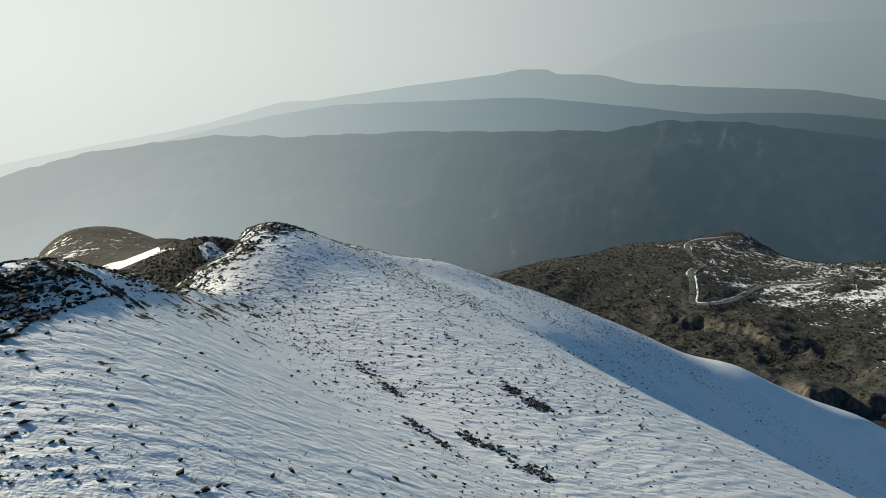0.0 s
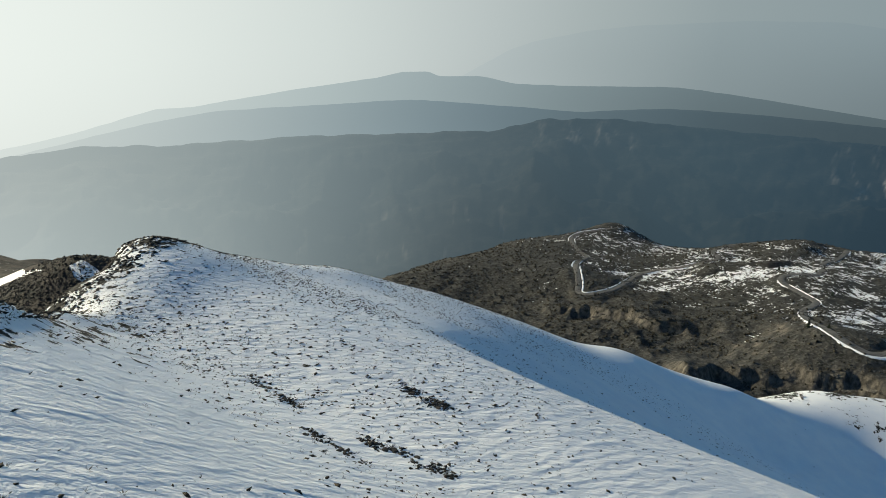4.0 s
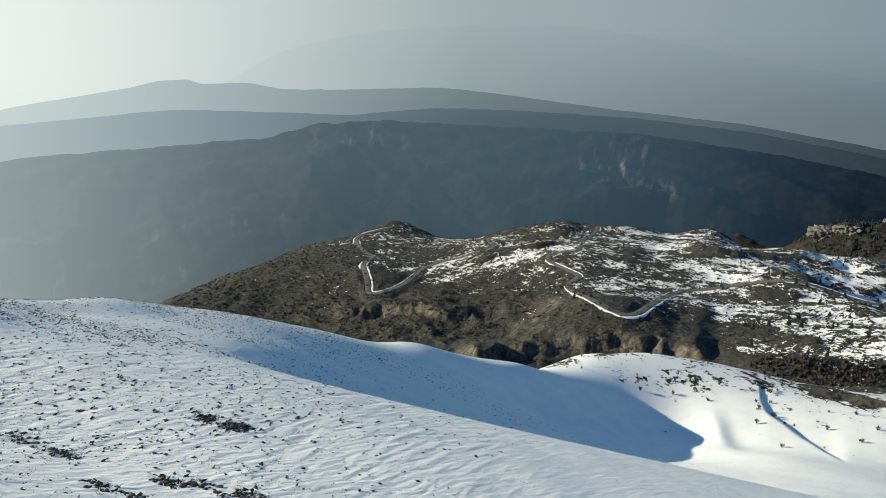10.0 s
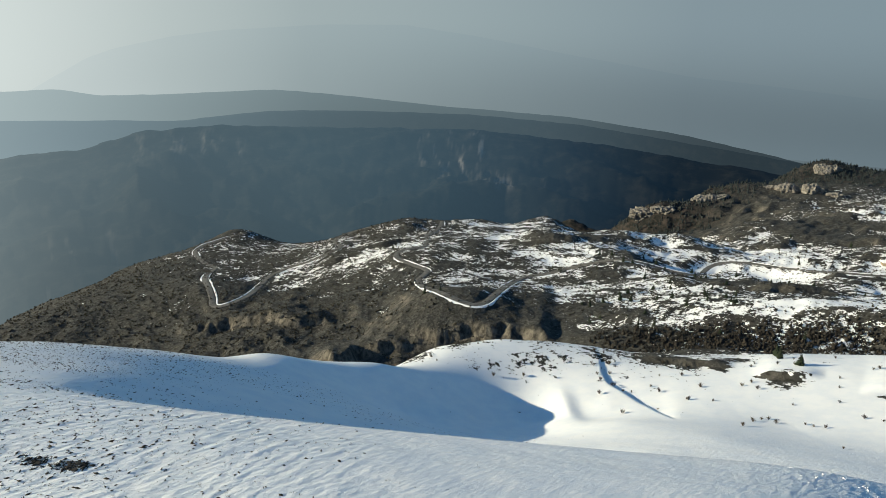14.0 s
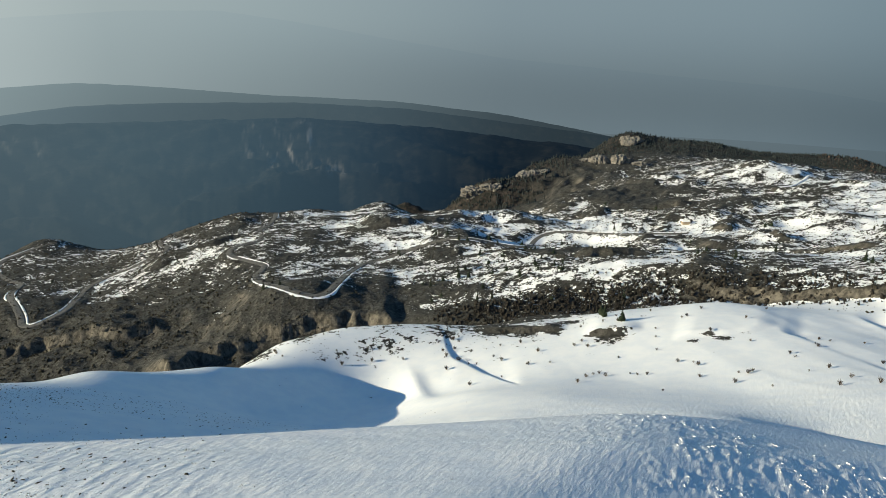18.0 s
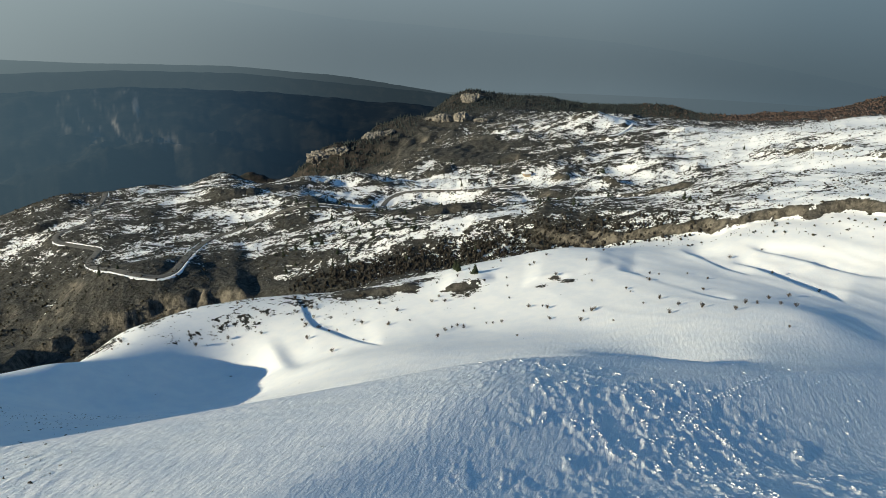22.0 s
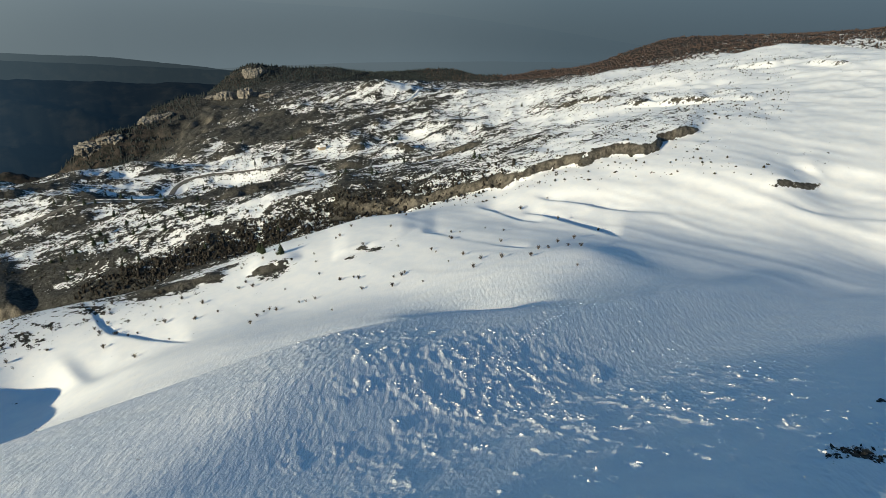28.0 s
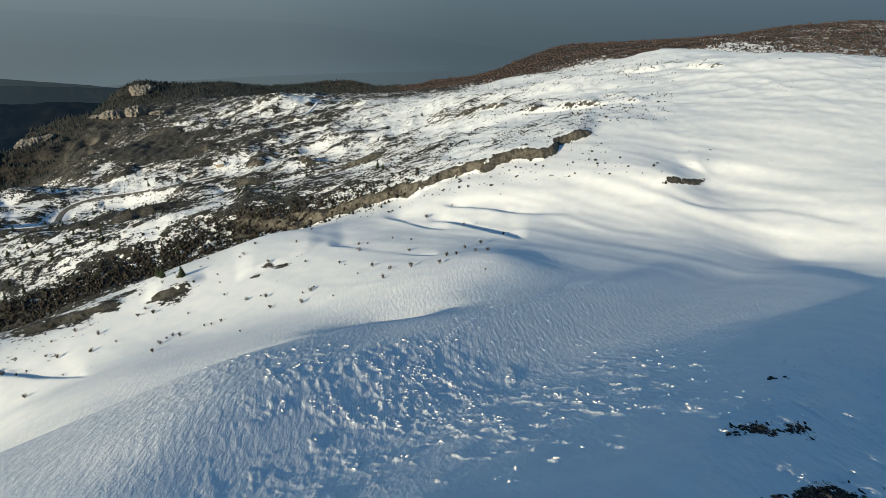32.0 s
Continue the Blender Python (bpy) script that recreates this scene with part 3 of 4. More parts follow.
def values(me, name, v):
    if v.ndim > 1:
        a = me.attributes.new(name, "FLOAT_COLOR", "POINT")
        a.data.foreach_set("color", np.c_[v, np.ones(len(v))].astype(np.float32).ravel())
    else:
        a = me.attributes.new(name, "FLOAT", "POINT")
        a.data.foreach_set("value", v.astype(np.float32))


def polar(az, r, h):
    a = np.radians(az)
    return np.stack(np.broadcast_arrays(r * np.sin(a), r * np.cos(a), h + UP), -1)


# ---- the ground: one sheet from under the camera to the horizon ----
def build_ground():
    az = np.concatenate([np.arange(-41, 136, .16), np.arange(136.5, 319, 2.5)])
    r = np.concatenate([[0, 6, 12, 18], np.exp(np.arange(math.log(23), math.log(140), .0046)), np.exp(np.arange(math.log(140.5), math.log(2350), .0072)), np.geomspace(2400, 2700, 6)])
    A, R = np.meshgrid(az, r)
    h = land(A, R)
    h = np.where(R > 2350, h + (-760 - h) * step(2350, 2690, R), h)
    ob = new("ground", grid_mesh("ground", polar(A, R, h), True))
    a, rr = A.ravel(), np.maximum(R.ravel(), 24)
    x, y = R.ravel() * np.sin(np.radians(a)), R.ravel() * np.cos(np.radians(a))
    gy, gx = np.gradient(h)
    dr = np.gradient(r)[:, None]
    da = np.radians(np.gradient(az))[None] * R
    steep = np.hypot(gy / dr, gx / np.maximum(np.abs(da), .01)).ravel()
    c = cover(a, rr)
    lay = ((h - land(A, R, False)).ravel() - knolls(x, y)) / np.clip(rough(a, rr), .5, 20)
    far_side = step(250, 330, rr)
    # dark bands where scrub and bare strata run along the slope
    band = waves((x * .52 - y * .85) / 4, x * .85 + y * .52, 11, 111, 4, False, .66)
    c = c - (.04 + .22 * step(.0, .38, band) - .06 * step(-.05, -.4, band)) * step(345, 400, rr) * step(1150, 900, rr) * step(30, 44, a) * (1 - .75 * step(86, 100, a))
    c = c - far_side * (.30 * step(.45, .9, steep) + .30 * np.clip(lay, -.6, .8)) - .95 * banks(a, rr)[1] - scuffed(a, rr)
    c = np.where(rr > 2300, -.3, c)
    wood = woods(a, rr)
    stone = np.clip(far_side * step(.45, .9, steep) * (1 - wood) + .6 * banks(a, rr)[1], 0, 1)
    crust = step(230, 120, rr) * np.interp(a, (-41, 20, 36, 60, 72, 135), (1, .7, .35, .3, .6, .6))
    for n, v in (("cover", c), ("wood", wood), ("crust", crust), ("stone", stone)):
        values(ob.data, n, v)
    ob.data.materials.append(GROUND)
    return tagged(ob, "snow slope and patchy winter tableland falling to a valley", "ground", kind="structure")


# bearings -30 to -19: dark heath tone, deepened for the hill's backlit shade
woods_at = surface([(-22, 160, .9), (-19, 140, .8), (-26, 290, .75), (-30, 240, .8), (-28, 110, .1), (-14, 110, -.3), (60, 1000, 1.), (61, 1050, 1.1), (60, 900, .9), (68, 1000, -.15), (66, 900, -.1), (71, 1250, .2), (74, 1050, -.35), (71.5, 1150, .1), (78, 1150, -.1), (69, 1450, .9), (76, 1350, .7), (84, 1350, .8), (86, 1500, 1), (95, 1500, 1), (105, 1600, 1), (118, 2000, 1),
                    (73, 760, .0), (70, 930, -.2), (80, 850, 0), (90, 800, -.3), (100, 900, -.2), (110, 900, -.2), (97, 1150, .6), (110, 1200, .7), (65, 340, .35), (70, 360, .15), (60, 332, .1), (50, 500, -.4), (80, 400, -.2),
                    (20, 500, -.3), (70, 500, -.2), (0, 100, -.3), (60, 100, -.3), (110, 300, -.5), (180, 500, -.3), (270, 500, -.3), (10, 1300, .3), (120, 130, -.3), (40, 800, -.3), (75, 240, -.4), (56, 700, -.2)], .05)


def woods(az, r):
    return np.clip(woods_at(az, r) * 1.6 - .2, 0, 1)


ground = build_ground()


# ---- hazy distance: land and air so far off that haze shows, painted as their glow ----
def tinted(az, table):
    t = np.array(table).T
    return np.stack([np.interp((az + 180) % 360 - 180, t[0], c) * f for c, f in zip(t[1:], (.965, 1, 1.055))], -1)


# haze colours by bearing, painted as glow on the far shapes
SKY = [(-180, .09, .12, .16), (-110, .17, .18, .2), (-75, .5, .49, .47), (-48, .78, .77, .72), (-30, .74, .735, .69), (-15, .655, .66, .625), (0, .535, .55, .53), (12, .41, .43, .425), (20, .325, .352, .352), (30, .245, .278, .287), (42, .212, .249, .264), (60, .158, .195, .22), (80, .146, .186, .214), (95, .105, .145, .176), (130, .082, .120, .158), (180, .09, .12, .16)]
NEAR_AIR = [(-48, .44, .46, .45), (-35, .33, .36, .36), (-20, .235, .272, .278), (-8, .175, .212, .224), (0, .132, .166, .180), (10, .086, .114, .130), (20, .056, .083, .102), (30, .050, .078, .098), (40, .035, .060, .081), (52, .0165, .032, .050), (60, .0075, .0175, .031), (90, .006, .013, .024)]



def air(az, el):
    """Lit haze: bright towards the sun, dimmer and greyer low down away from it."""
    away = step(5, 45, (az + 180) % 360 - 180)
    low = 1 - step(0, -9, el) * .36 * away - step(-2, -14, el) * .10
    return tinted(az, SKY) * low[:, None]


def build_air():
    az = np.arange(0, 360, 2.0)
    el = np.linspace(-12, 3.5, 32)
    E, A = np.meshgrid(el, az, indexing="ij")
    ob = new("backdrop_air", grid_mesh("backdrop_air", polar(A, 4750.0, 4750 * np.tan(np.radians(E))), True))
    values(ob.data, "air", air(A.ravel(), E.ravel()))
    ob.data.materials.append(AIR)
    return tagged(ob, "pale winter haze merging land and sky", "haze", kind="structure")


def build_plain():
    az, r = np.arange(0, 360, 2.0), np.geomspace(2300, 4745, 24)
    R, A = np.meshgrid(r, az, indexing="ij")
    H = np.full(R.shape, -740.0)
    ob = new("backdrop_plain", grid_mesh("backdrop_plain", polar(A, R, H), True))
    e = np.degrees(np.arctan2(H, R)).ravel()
    # no land colour of its own: the haze is painted on as glow
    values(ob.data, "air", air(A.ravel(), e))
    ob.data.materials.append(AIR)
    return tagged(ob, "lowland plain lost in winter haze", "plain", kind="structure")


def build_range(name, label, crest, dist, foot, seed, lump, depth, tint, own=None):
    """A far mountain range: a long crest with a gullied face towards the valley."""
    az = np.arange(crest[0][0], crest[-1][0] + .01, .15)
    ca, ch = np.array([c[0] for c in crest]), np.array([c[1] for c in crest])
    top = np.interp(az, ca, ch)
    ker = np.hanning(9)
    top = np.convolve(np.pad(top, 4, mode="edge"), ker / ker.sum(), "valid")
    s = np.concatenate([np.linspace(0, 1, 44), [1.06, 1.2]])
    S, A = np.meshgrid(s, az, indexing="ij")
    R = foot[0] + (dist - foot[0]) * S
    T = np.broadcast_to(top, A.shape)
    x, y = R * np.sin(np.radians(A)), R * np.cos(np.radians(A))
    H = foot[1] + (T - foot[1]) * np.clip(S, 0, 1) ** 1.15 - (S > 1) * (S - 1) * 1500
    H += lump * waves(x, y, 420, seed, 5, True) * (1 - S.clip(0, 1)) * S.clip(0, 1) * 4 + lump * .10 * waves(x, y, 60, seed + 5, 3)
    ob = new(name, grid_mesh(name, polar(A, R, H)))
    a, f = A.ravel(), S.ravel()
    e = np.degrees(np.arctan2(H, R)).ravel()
    # haze painted into the glow: foot paler or darker, crest lost sunward
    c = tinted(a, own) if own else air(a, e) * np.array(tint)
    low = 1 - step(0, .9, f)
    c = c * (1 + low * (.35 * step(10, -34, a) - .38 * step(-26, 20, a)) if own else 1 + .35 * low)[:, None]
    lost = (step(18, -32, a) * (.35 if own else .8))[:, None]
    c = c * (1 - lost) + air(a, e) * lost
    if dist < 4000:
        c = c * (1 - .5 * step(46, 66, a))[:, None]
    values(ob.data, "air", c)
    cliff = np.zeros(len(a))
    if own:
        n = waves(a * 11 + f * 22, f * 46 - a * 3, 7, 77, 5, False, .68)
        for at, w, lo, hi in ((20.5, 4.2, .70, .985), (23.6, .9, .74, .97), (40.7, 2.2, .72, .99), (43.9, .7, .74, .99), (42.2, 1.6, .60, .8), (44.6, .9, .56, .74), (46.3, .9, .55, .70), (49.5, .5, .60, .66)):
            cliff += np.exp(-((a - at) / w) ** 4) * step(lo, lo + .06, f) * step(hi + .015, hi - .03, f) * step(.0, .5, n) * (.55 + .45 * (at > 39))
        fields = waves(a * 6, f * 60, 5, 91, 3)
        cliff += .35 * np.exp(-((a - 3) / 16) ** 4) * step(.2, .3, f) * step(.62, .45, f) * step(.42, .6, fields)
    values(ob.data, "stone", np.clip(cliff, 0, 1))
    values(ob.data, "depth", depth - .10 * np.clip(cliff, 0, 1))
    ob.data.materials.append(FAR)
    return tagged(ob, label, "mountain range", kind="structure")


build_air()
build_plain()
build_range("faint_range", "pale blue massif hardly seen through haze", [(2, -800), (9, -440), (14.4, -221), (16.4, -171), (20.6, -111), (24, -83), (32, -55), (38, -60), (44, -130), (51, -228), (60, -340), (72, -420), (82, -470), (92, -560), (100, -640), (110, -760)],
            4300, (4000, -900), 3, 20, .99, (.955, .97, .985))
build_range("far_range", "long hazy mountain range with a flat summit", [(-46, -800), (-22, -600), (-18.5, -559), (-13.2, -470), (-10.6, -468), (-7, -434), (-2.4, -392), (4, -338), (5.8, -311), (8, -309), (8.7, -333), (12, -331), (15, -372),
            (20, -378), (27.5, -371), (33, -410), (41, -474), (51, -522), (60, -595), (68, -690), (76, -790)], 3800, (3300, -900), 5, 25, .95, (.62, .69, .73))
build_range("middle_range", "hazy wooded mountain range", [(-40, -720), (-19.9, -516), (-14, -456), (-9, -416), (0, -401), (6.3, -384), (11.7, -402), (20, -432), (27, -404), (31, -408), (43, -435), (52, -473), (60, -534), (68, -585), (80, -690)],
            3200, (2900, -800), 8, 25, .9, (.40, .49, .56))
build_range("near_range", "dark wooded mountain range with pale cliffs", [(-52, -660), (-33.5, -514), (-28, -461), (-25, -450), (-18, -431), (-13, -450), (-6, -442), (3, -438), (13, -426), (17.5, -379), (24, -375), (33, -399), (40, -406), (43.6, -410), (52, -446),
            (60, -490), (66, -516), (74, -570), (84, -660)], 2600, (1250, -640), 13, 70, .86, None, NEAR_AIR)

# ---- things: helpers ----
def to_xyz(az, r, lift=0.0):
    a = np.radians(az)
    return np.stack([r * np.sin(a), r * np.cos(a), land(az, r) + UP + lift], -1)


def mesh_of(name, verts, faces, material, smooth=False):
    me = bpy.data.meshes.new(name)
    me.from_pydata([tuple(map(float, v)) for v in verts], [], faces)
    if smooth:
        me.polygons.foreach_set("use_smooth", np.ones(len(me.polygons), bool))
    me.materials.append(material)
    me.update()
    return me


def part(name, me, parent, label=""):
    ob = new(name, me)
    ob.parent = parent
    return tagged(ob, label)


def scatter(name, templates, places, sizes, turns, material, label, category, tilt=0.0, squash=None):
    """One object of many small alike pieces: copies of (verts, tris) templates, each at its place, size and turn."""
    rng = np.random.default_rng(len(places))
    vs, fs, base = [], [], 0
    pick = rng.integers(0, len(templates), len(places))
    for k, (tv, tf) in enumerate(templates):
        m = np.nonzero(pick == k)[0]
        if not len(m):
            continue
        c, s = np.cos(turns[m]), np.sin(turns[m])
        sz = sizes[m][:, None]
        x = (tv[None, :, 0] * c[:, None] - tv[None, :, 1] * s[:, None]) * sz
        y = (tv[None, :, 0] * s[:, None] + tv[None, :, 1] * c[:, None]) * sz
        z = tv[None, :, 2] * sz
        v = np.stack([x, y, z], -1) + places[m][:, None]
        f = tf[None] + (base + np.arange(len(m)) * len(tv))[:, None, None]
        vs.append(v.reshape(-1, 3))
        fs.append(f.reshape(-1, 3))
        base += len(m) * len(tv)
    v, f = np.concatenate(vs), np.concatenate(fs)
    me = bpy.data.meshes.new(name)
    me.vertices.add(len(v))
    me.vertices.foreach_set("co", v.astype(np.float32).ravel())
    me.loops.add(f.size)
    me.loops.foreach_set("vertex_index", f.astype(np.int32).ravel())
    me.polygons.add(len(f))
    me.polygons.foreach_set("loop_start", np.arange(0, f.size, 3, dtype=np.int32))
    me.update(calc_edges=True)
    me.materials.append(material)
    return tagged(new(name, me), label, category, kind="stuff")


OCT_V = np.array([(1, 0, 0), (0, 1, 0), (-1, 0, 0), (0, -1, 0), (0, 0, 1), (0, 0, -1)], float)
OCT_F = np.array([(0, 1, 4), (1, 2, 4), (2, 3, 4), (3, 0, 4), (1, 0, 5), (2, 1, 5), (3, 2, 5), (0, 3, 5)])


def chips(n, seed, flat=.6, jag=.4):
    """Angular pieces: small stones, and crowns of far trees."""
    rng = np.random.default_rng(seed)
    out = []
    for _ in range(n):
        v = (OCT_V + rng.uniform(-.3, .3, (6, 3))) * (1 + rng.uniform(-jag, jag, (6, 1))) * np.array([1, rng.uniform(.6, 1), flat]) * .5
        v[:, 2] += flat * .2
        out.append((v, OCT_F))
    return out


def spires(n, seed):
    """Far conifers: ragged cones of five sides in two tiers."""
    rng = np.random.default_rng(seed)
    ring = np.arange(5) * 6.283 / 5
    out = []
    for _ in range(n):
        v, f = [], []
        for z0, z1, rad in ((-.1, .72, .30), (.38, 1.15, .19)):
            k = len(v)
            q = rad * rng.uniform(.7, 1.2, 5)
            v += [(math.cos(a) * b, math.sin(a) * b, z0 + rng.uniform(-.06, .06)) for a, b in zip(ring, q)] + [(0, 0, z1)]
            f += [(k + i, k + (i + 1) % 5, k + 5) for i in range(5)]
        out.append((np.array(v), np.array(f)))
    return out


def tufts(n, seed, blades=7, lean=.5, width=.10):
    """Bunches of stiff blades standing out of the snow."""
    rng = np.random.default_rng(seed)
    out = []
    for _ in range(n):
        v, f = [], []
        for b in range(blades):
            a, l, t = rng.uniform(0, 6.28), rng.uniform(.55, 1), rng.uniform(.1, lean)
            d = np.array([math.cos(a), math.sin(a), 0])
            s = np.array([-d[1], d[0], 0]) * width
            o = d * rng.uniform(0, .28)
            tip = o + d * l * math.sin(t * 1.6) + np.array([0, 0, l * math.cos(t * 1.6)])
            k = len(v)
            v += [o - s - [0, 0, .1], o + s - [0, 0, .1], tip]
            f.append((k, k + 1, k + 2))
        out.append((np.array(v), np.array(f)))
    return out


def choose(n, seed, az, r, weight):
    """Places in a stretch of the plan, denser where weight (0 to 1) is high."""
    rng = np.random.default_rng(seed)
    a = rng.uniform(az[0], az[1], n)
    d = np.sqrt(rng.uniform(r[0] ** 2, r[1] ** 2, n))
    keep = rng.uniform(0, 1, n) < weight(a, d)
    a, d = a[keep], d[keep]
    m = len(a)
    return a, d, rng.uniform(0, 6.28, m), rng.uniform(0, 1, m)


def plain_material(name, dark, light, size, rough=.9, bump=.0):
    k = Mat(name)
    n = k.noise(size, 4, .6)
    per = k.put("NewGeometry").outputs["Random Per Island"]
    mixed = k.math("ADD", k.math("MULTIPLY", k.span(n, .35, .65), .6), k.math("MULTIPLY", per, .4))
    return k.done(k.mix(mixed, dark, light), rough, k.bump(n, .6, bump) if bump else None)


SCRUB = plain_material("winter_scrub", (.012, .012, .008), (.05, .043, .028), .8)
DARK_SCRUB = plain_material("dark_scrub", (.008, .008, .007), (.034, .028, .022), .8)
LIMESTONE = plain_material("limestone", (.085, .08, .072), (.28, .26, .235), 2.5, .9, .3)
STRAW = plain_material("dry_tussock", (.012, .011, .009), (.060, .047, .030), .5)
NEEDLES = plain_material("conifer_needles", (.008, .014, .008), (.028, .040, .020), .4)
BARK = plain_material("bark", (.03, .022, .016), (.09, .07, .055), .15, .9, .03)
STONE = plain_material("weathered_stone", (.045, .042, .037), (.21, .195, .17), .9, .9, .15)
DARK_STONE = plain_material("dark_stone", (.015, .014, .013), (.075, .064, .052), .5, .9, .1)
SNOW = plain_material("drifted_snow", (.80, .82, .85), (.88, .885, .89), .8, .9, .04)


# ---- roads ----
def ribbon(name, line, offsets, lifts, material):
    """A strip along a line: offsets to the side and lifts above it, from one edge to the other."""
    d = np.gradient(line[:, :2], axis=0)
    d /= np.linalg.norm(d, axis=1)[:, None]
    side = np.stack([d[:, 1], -d[:, 0]], -1)
    rows = [np.c_[line[:, :2] + side * np.reshape(o, (-1, 1)), line[:, 2] + UP + l] for o, l in zip(offsets, lifts)]
    ob = new(name, grid_mesh(name, np.stack(rows)))
    ob.data.materials.append(material)
    return ob


for road_name, line in ROAD_LINES.items():
    w = 1.7 if road_name == "far_track" else 2.0
    if road_name == "far_track":
        tagged(ribbon("track", line, (-w - .5, -w, w, w + .5), (-.6, .3, .3, -.6), SNOW), "snow covered track climbing a shaded bank", "track", kind="structure")
        continue
    tagged(ribbon("road", line, (-w - .7, -w - .2, -w, -.9, 0, .9, w, w + .2, w + .7), (-.5, .16, .22, .25, .27, .25, .22, .16, -.5), ASPHALT), "narrow grey mountain road winding over the tableland", "road", kind="structure")


def snow_banks():
    """Ploughed snow along the roadside, in broken stretches."""
    for road_name, line in ROAD_LINES.items():
        if road_name == "far_track":
            continue
        i = np.arange(len(line))
        for sign, seed, amount in ((1, 5, -.10), (-1, 9, -.2)):
            n = waves(i * 1.0, i * 0.0 + 3.3 * sign, 16, seed, 2)
            runs = np.split(i, np.nonzero(np.diff((n > -amount).astype(int)))[0] + 1)
            for run in runs:
                if len(run) < 5 or n[run].mean() < -amount:
                    continue
                q = line[run]
                taper = np.sin(np.linspace(0, math.pi, len(q))) ** .5
                wide = (1.1 + 2.2 * np.abs(waves(run * 1.0, run * 0 + 1.0, 5, seed + 2, 2))) * taper
                inner = sign * 2.5
                ob = ribbon("snow_bank", q, (inner + 0 * wide, inner + sign * .3 * wide, inner + sign * .7 * wide, inner + sign * wide * 1.3), (-.3, .34, .37, -.4), SNOW)
                tagged(ob, "ploughed snow heaped along the roadside", "snow bank", "snow along the roads")


snow_banks()

# ---- scrub and stones in their thousands ----
def bare_weight(a, d):
    c = cover(a, d)
    return np.clip(1.25 - c, .22, 1) * (1 - woods(a, d) * .3)


a, d, turn, u = choose(120000, 1, (2, 112), (300, 900), lambda a, d: bare_weight(a, d) * np.clip(1.25 - d / 900, .2, 1) * step(-.35, .25, waves(d * np.sin(np.radians(a)), d * np.cos(np.radians(a)), 45, 61, 3)))
scatter("scrub", chips(10, 2, .85, .45), to_xyz(a, d), .5 + 1.4 * u ** 3, turn, SCRUB, "low winter scrub dotted over the tableland", "scrub")
a, d, turn, u = choose(16000, 3, (54, 92), (318, 410), lambda a, d: np.clip(1.4 - np.abs(d - np.interp(a, (54, 60, 68, 76, 84, 92), (337, 330, 338, 344, 342, 330))) / 16, 0, 1) * np.interp(a, (54, 58, 64, 72, 79, 92), (.3, .8, 1, 1, .6, .08)))
scatter("gully_thicket", chips(8, 4, 1.0, .5) + tufts(6, 5, 12, .7, .06), to_xyz(a, d), .8 + 1.6 * u ** 1.5, turn, DARK_SCRUB, "dense leafless thicket filling the gully", "thicket")
a, d, turn, u = choose(12000, 6, (-2, 40), (380, 760), lambda a, d: np.clip(.9 - cover(a, d), 0, 1) * .8)
scatter("hillside_scrub", chips(8, 7, .9, .4), to_xyz(a, d), .8 + 1.6 * u ** 2, turn, SCRUB, "dark cushions of scrub on a bare hillside", "scrub")
a, d, turn, u = choose(22000, 8, (55, 90), (780, 1700), lambda a, d: woods(a, d))
# bluish tone of the hazy distance mixed into the firs' own dark green
scatter("far_wood", spires(8, 9) + chips(3, 10, .7), to_xyz(a, d), 2.4 + 3.0 * u, turn, plain_material("far_firs", (.008, .014, .016), (.030, .038, .038), 3), "dark woodland on a distant spur", "woodland")
a, d, turn, u = choose(20000, 10, (84, 134), (1000, 2250), lambda a, d: woods(a, d))
scatter("hill_wood", chips(8, 11, 1.1, .4), to_xyz(a, d), 2.2 + 3 * u, turn, plain_material("bare_wood", (.03, .022, .02), (.085, .058, .05), 4), "leafless brown woodland on distant hills", "woodland")

# tussocks through the thin snow of the near slope
def tuft_weight(a, d):
    x, y = d * np.sin(np.radians(a)), d * np.cos(np.radians(a))
    patch = step(-.5, .35, waves(x * .7 + y * .7, (y * .7 - x * .7) * .4, 16, 51, 4))
    return np.clip(np.interp(a, (-41, -20, 0, 12, 25, 40, 60), (1, .9, .6, .35, .1, .02, .0)) * patch * np.interp(d, (30, 70, 110, 150), (.8, .8, 1, 1)), 0, 1)


a, d, turn, u = choose(190000, 12, (-41, 60), (28, 168), tuft_weight)
wisps = [(v * np.array((1.15, .95, .38)), f) for v, f in tufts(10, 13, 15, 1.25, .030)] + [(v * np.array((1.4, .9, 1)), f) for v, f in chips(12, 113, .36, .5)]
scatter("tussock", wisps, to_xyz(a, d), .14 + .42 * u ** 3.5, turn, STRAW, "dry tussocks poking through wind crusted snow", "tussock")


def rim_places(n, seed):
    """Places thinning out from the rim towards the camera."""
    rng = np.random.default_rng(seed)
    a = rng.uniform(-41, -11, n)
    d = np.interp(a, (-41, -34.7, -30.6, -27, -23.4, -21, -17, -11), (50, 59, 67, 77, 93, 114, 127, 138)) - np.minimum(np.abs(rng.normal(0, 1, n)), 2) * np.interp(a, (-41, -24, -16, -11), (6, 9, 8, 4)) + 1.5
    x, y = d * np.sin(np.radians(a)), d * np.cos(np.radians(a))
    keep = waves(x, y, 7, 58, 3) + rng.normal(0, .12, n) > .1
    return a[keep], d[keep], rng.uniform(0, 6.28, keep.sum()), rng.uniform(0, 1, keep.sum())


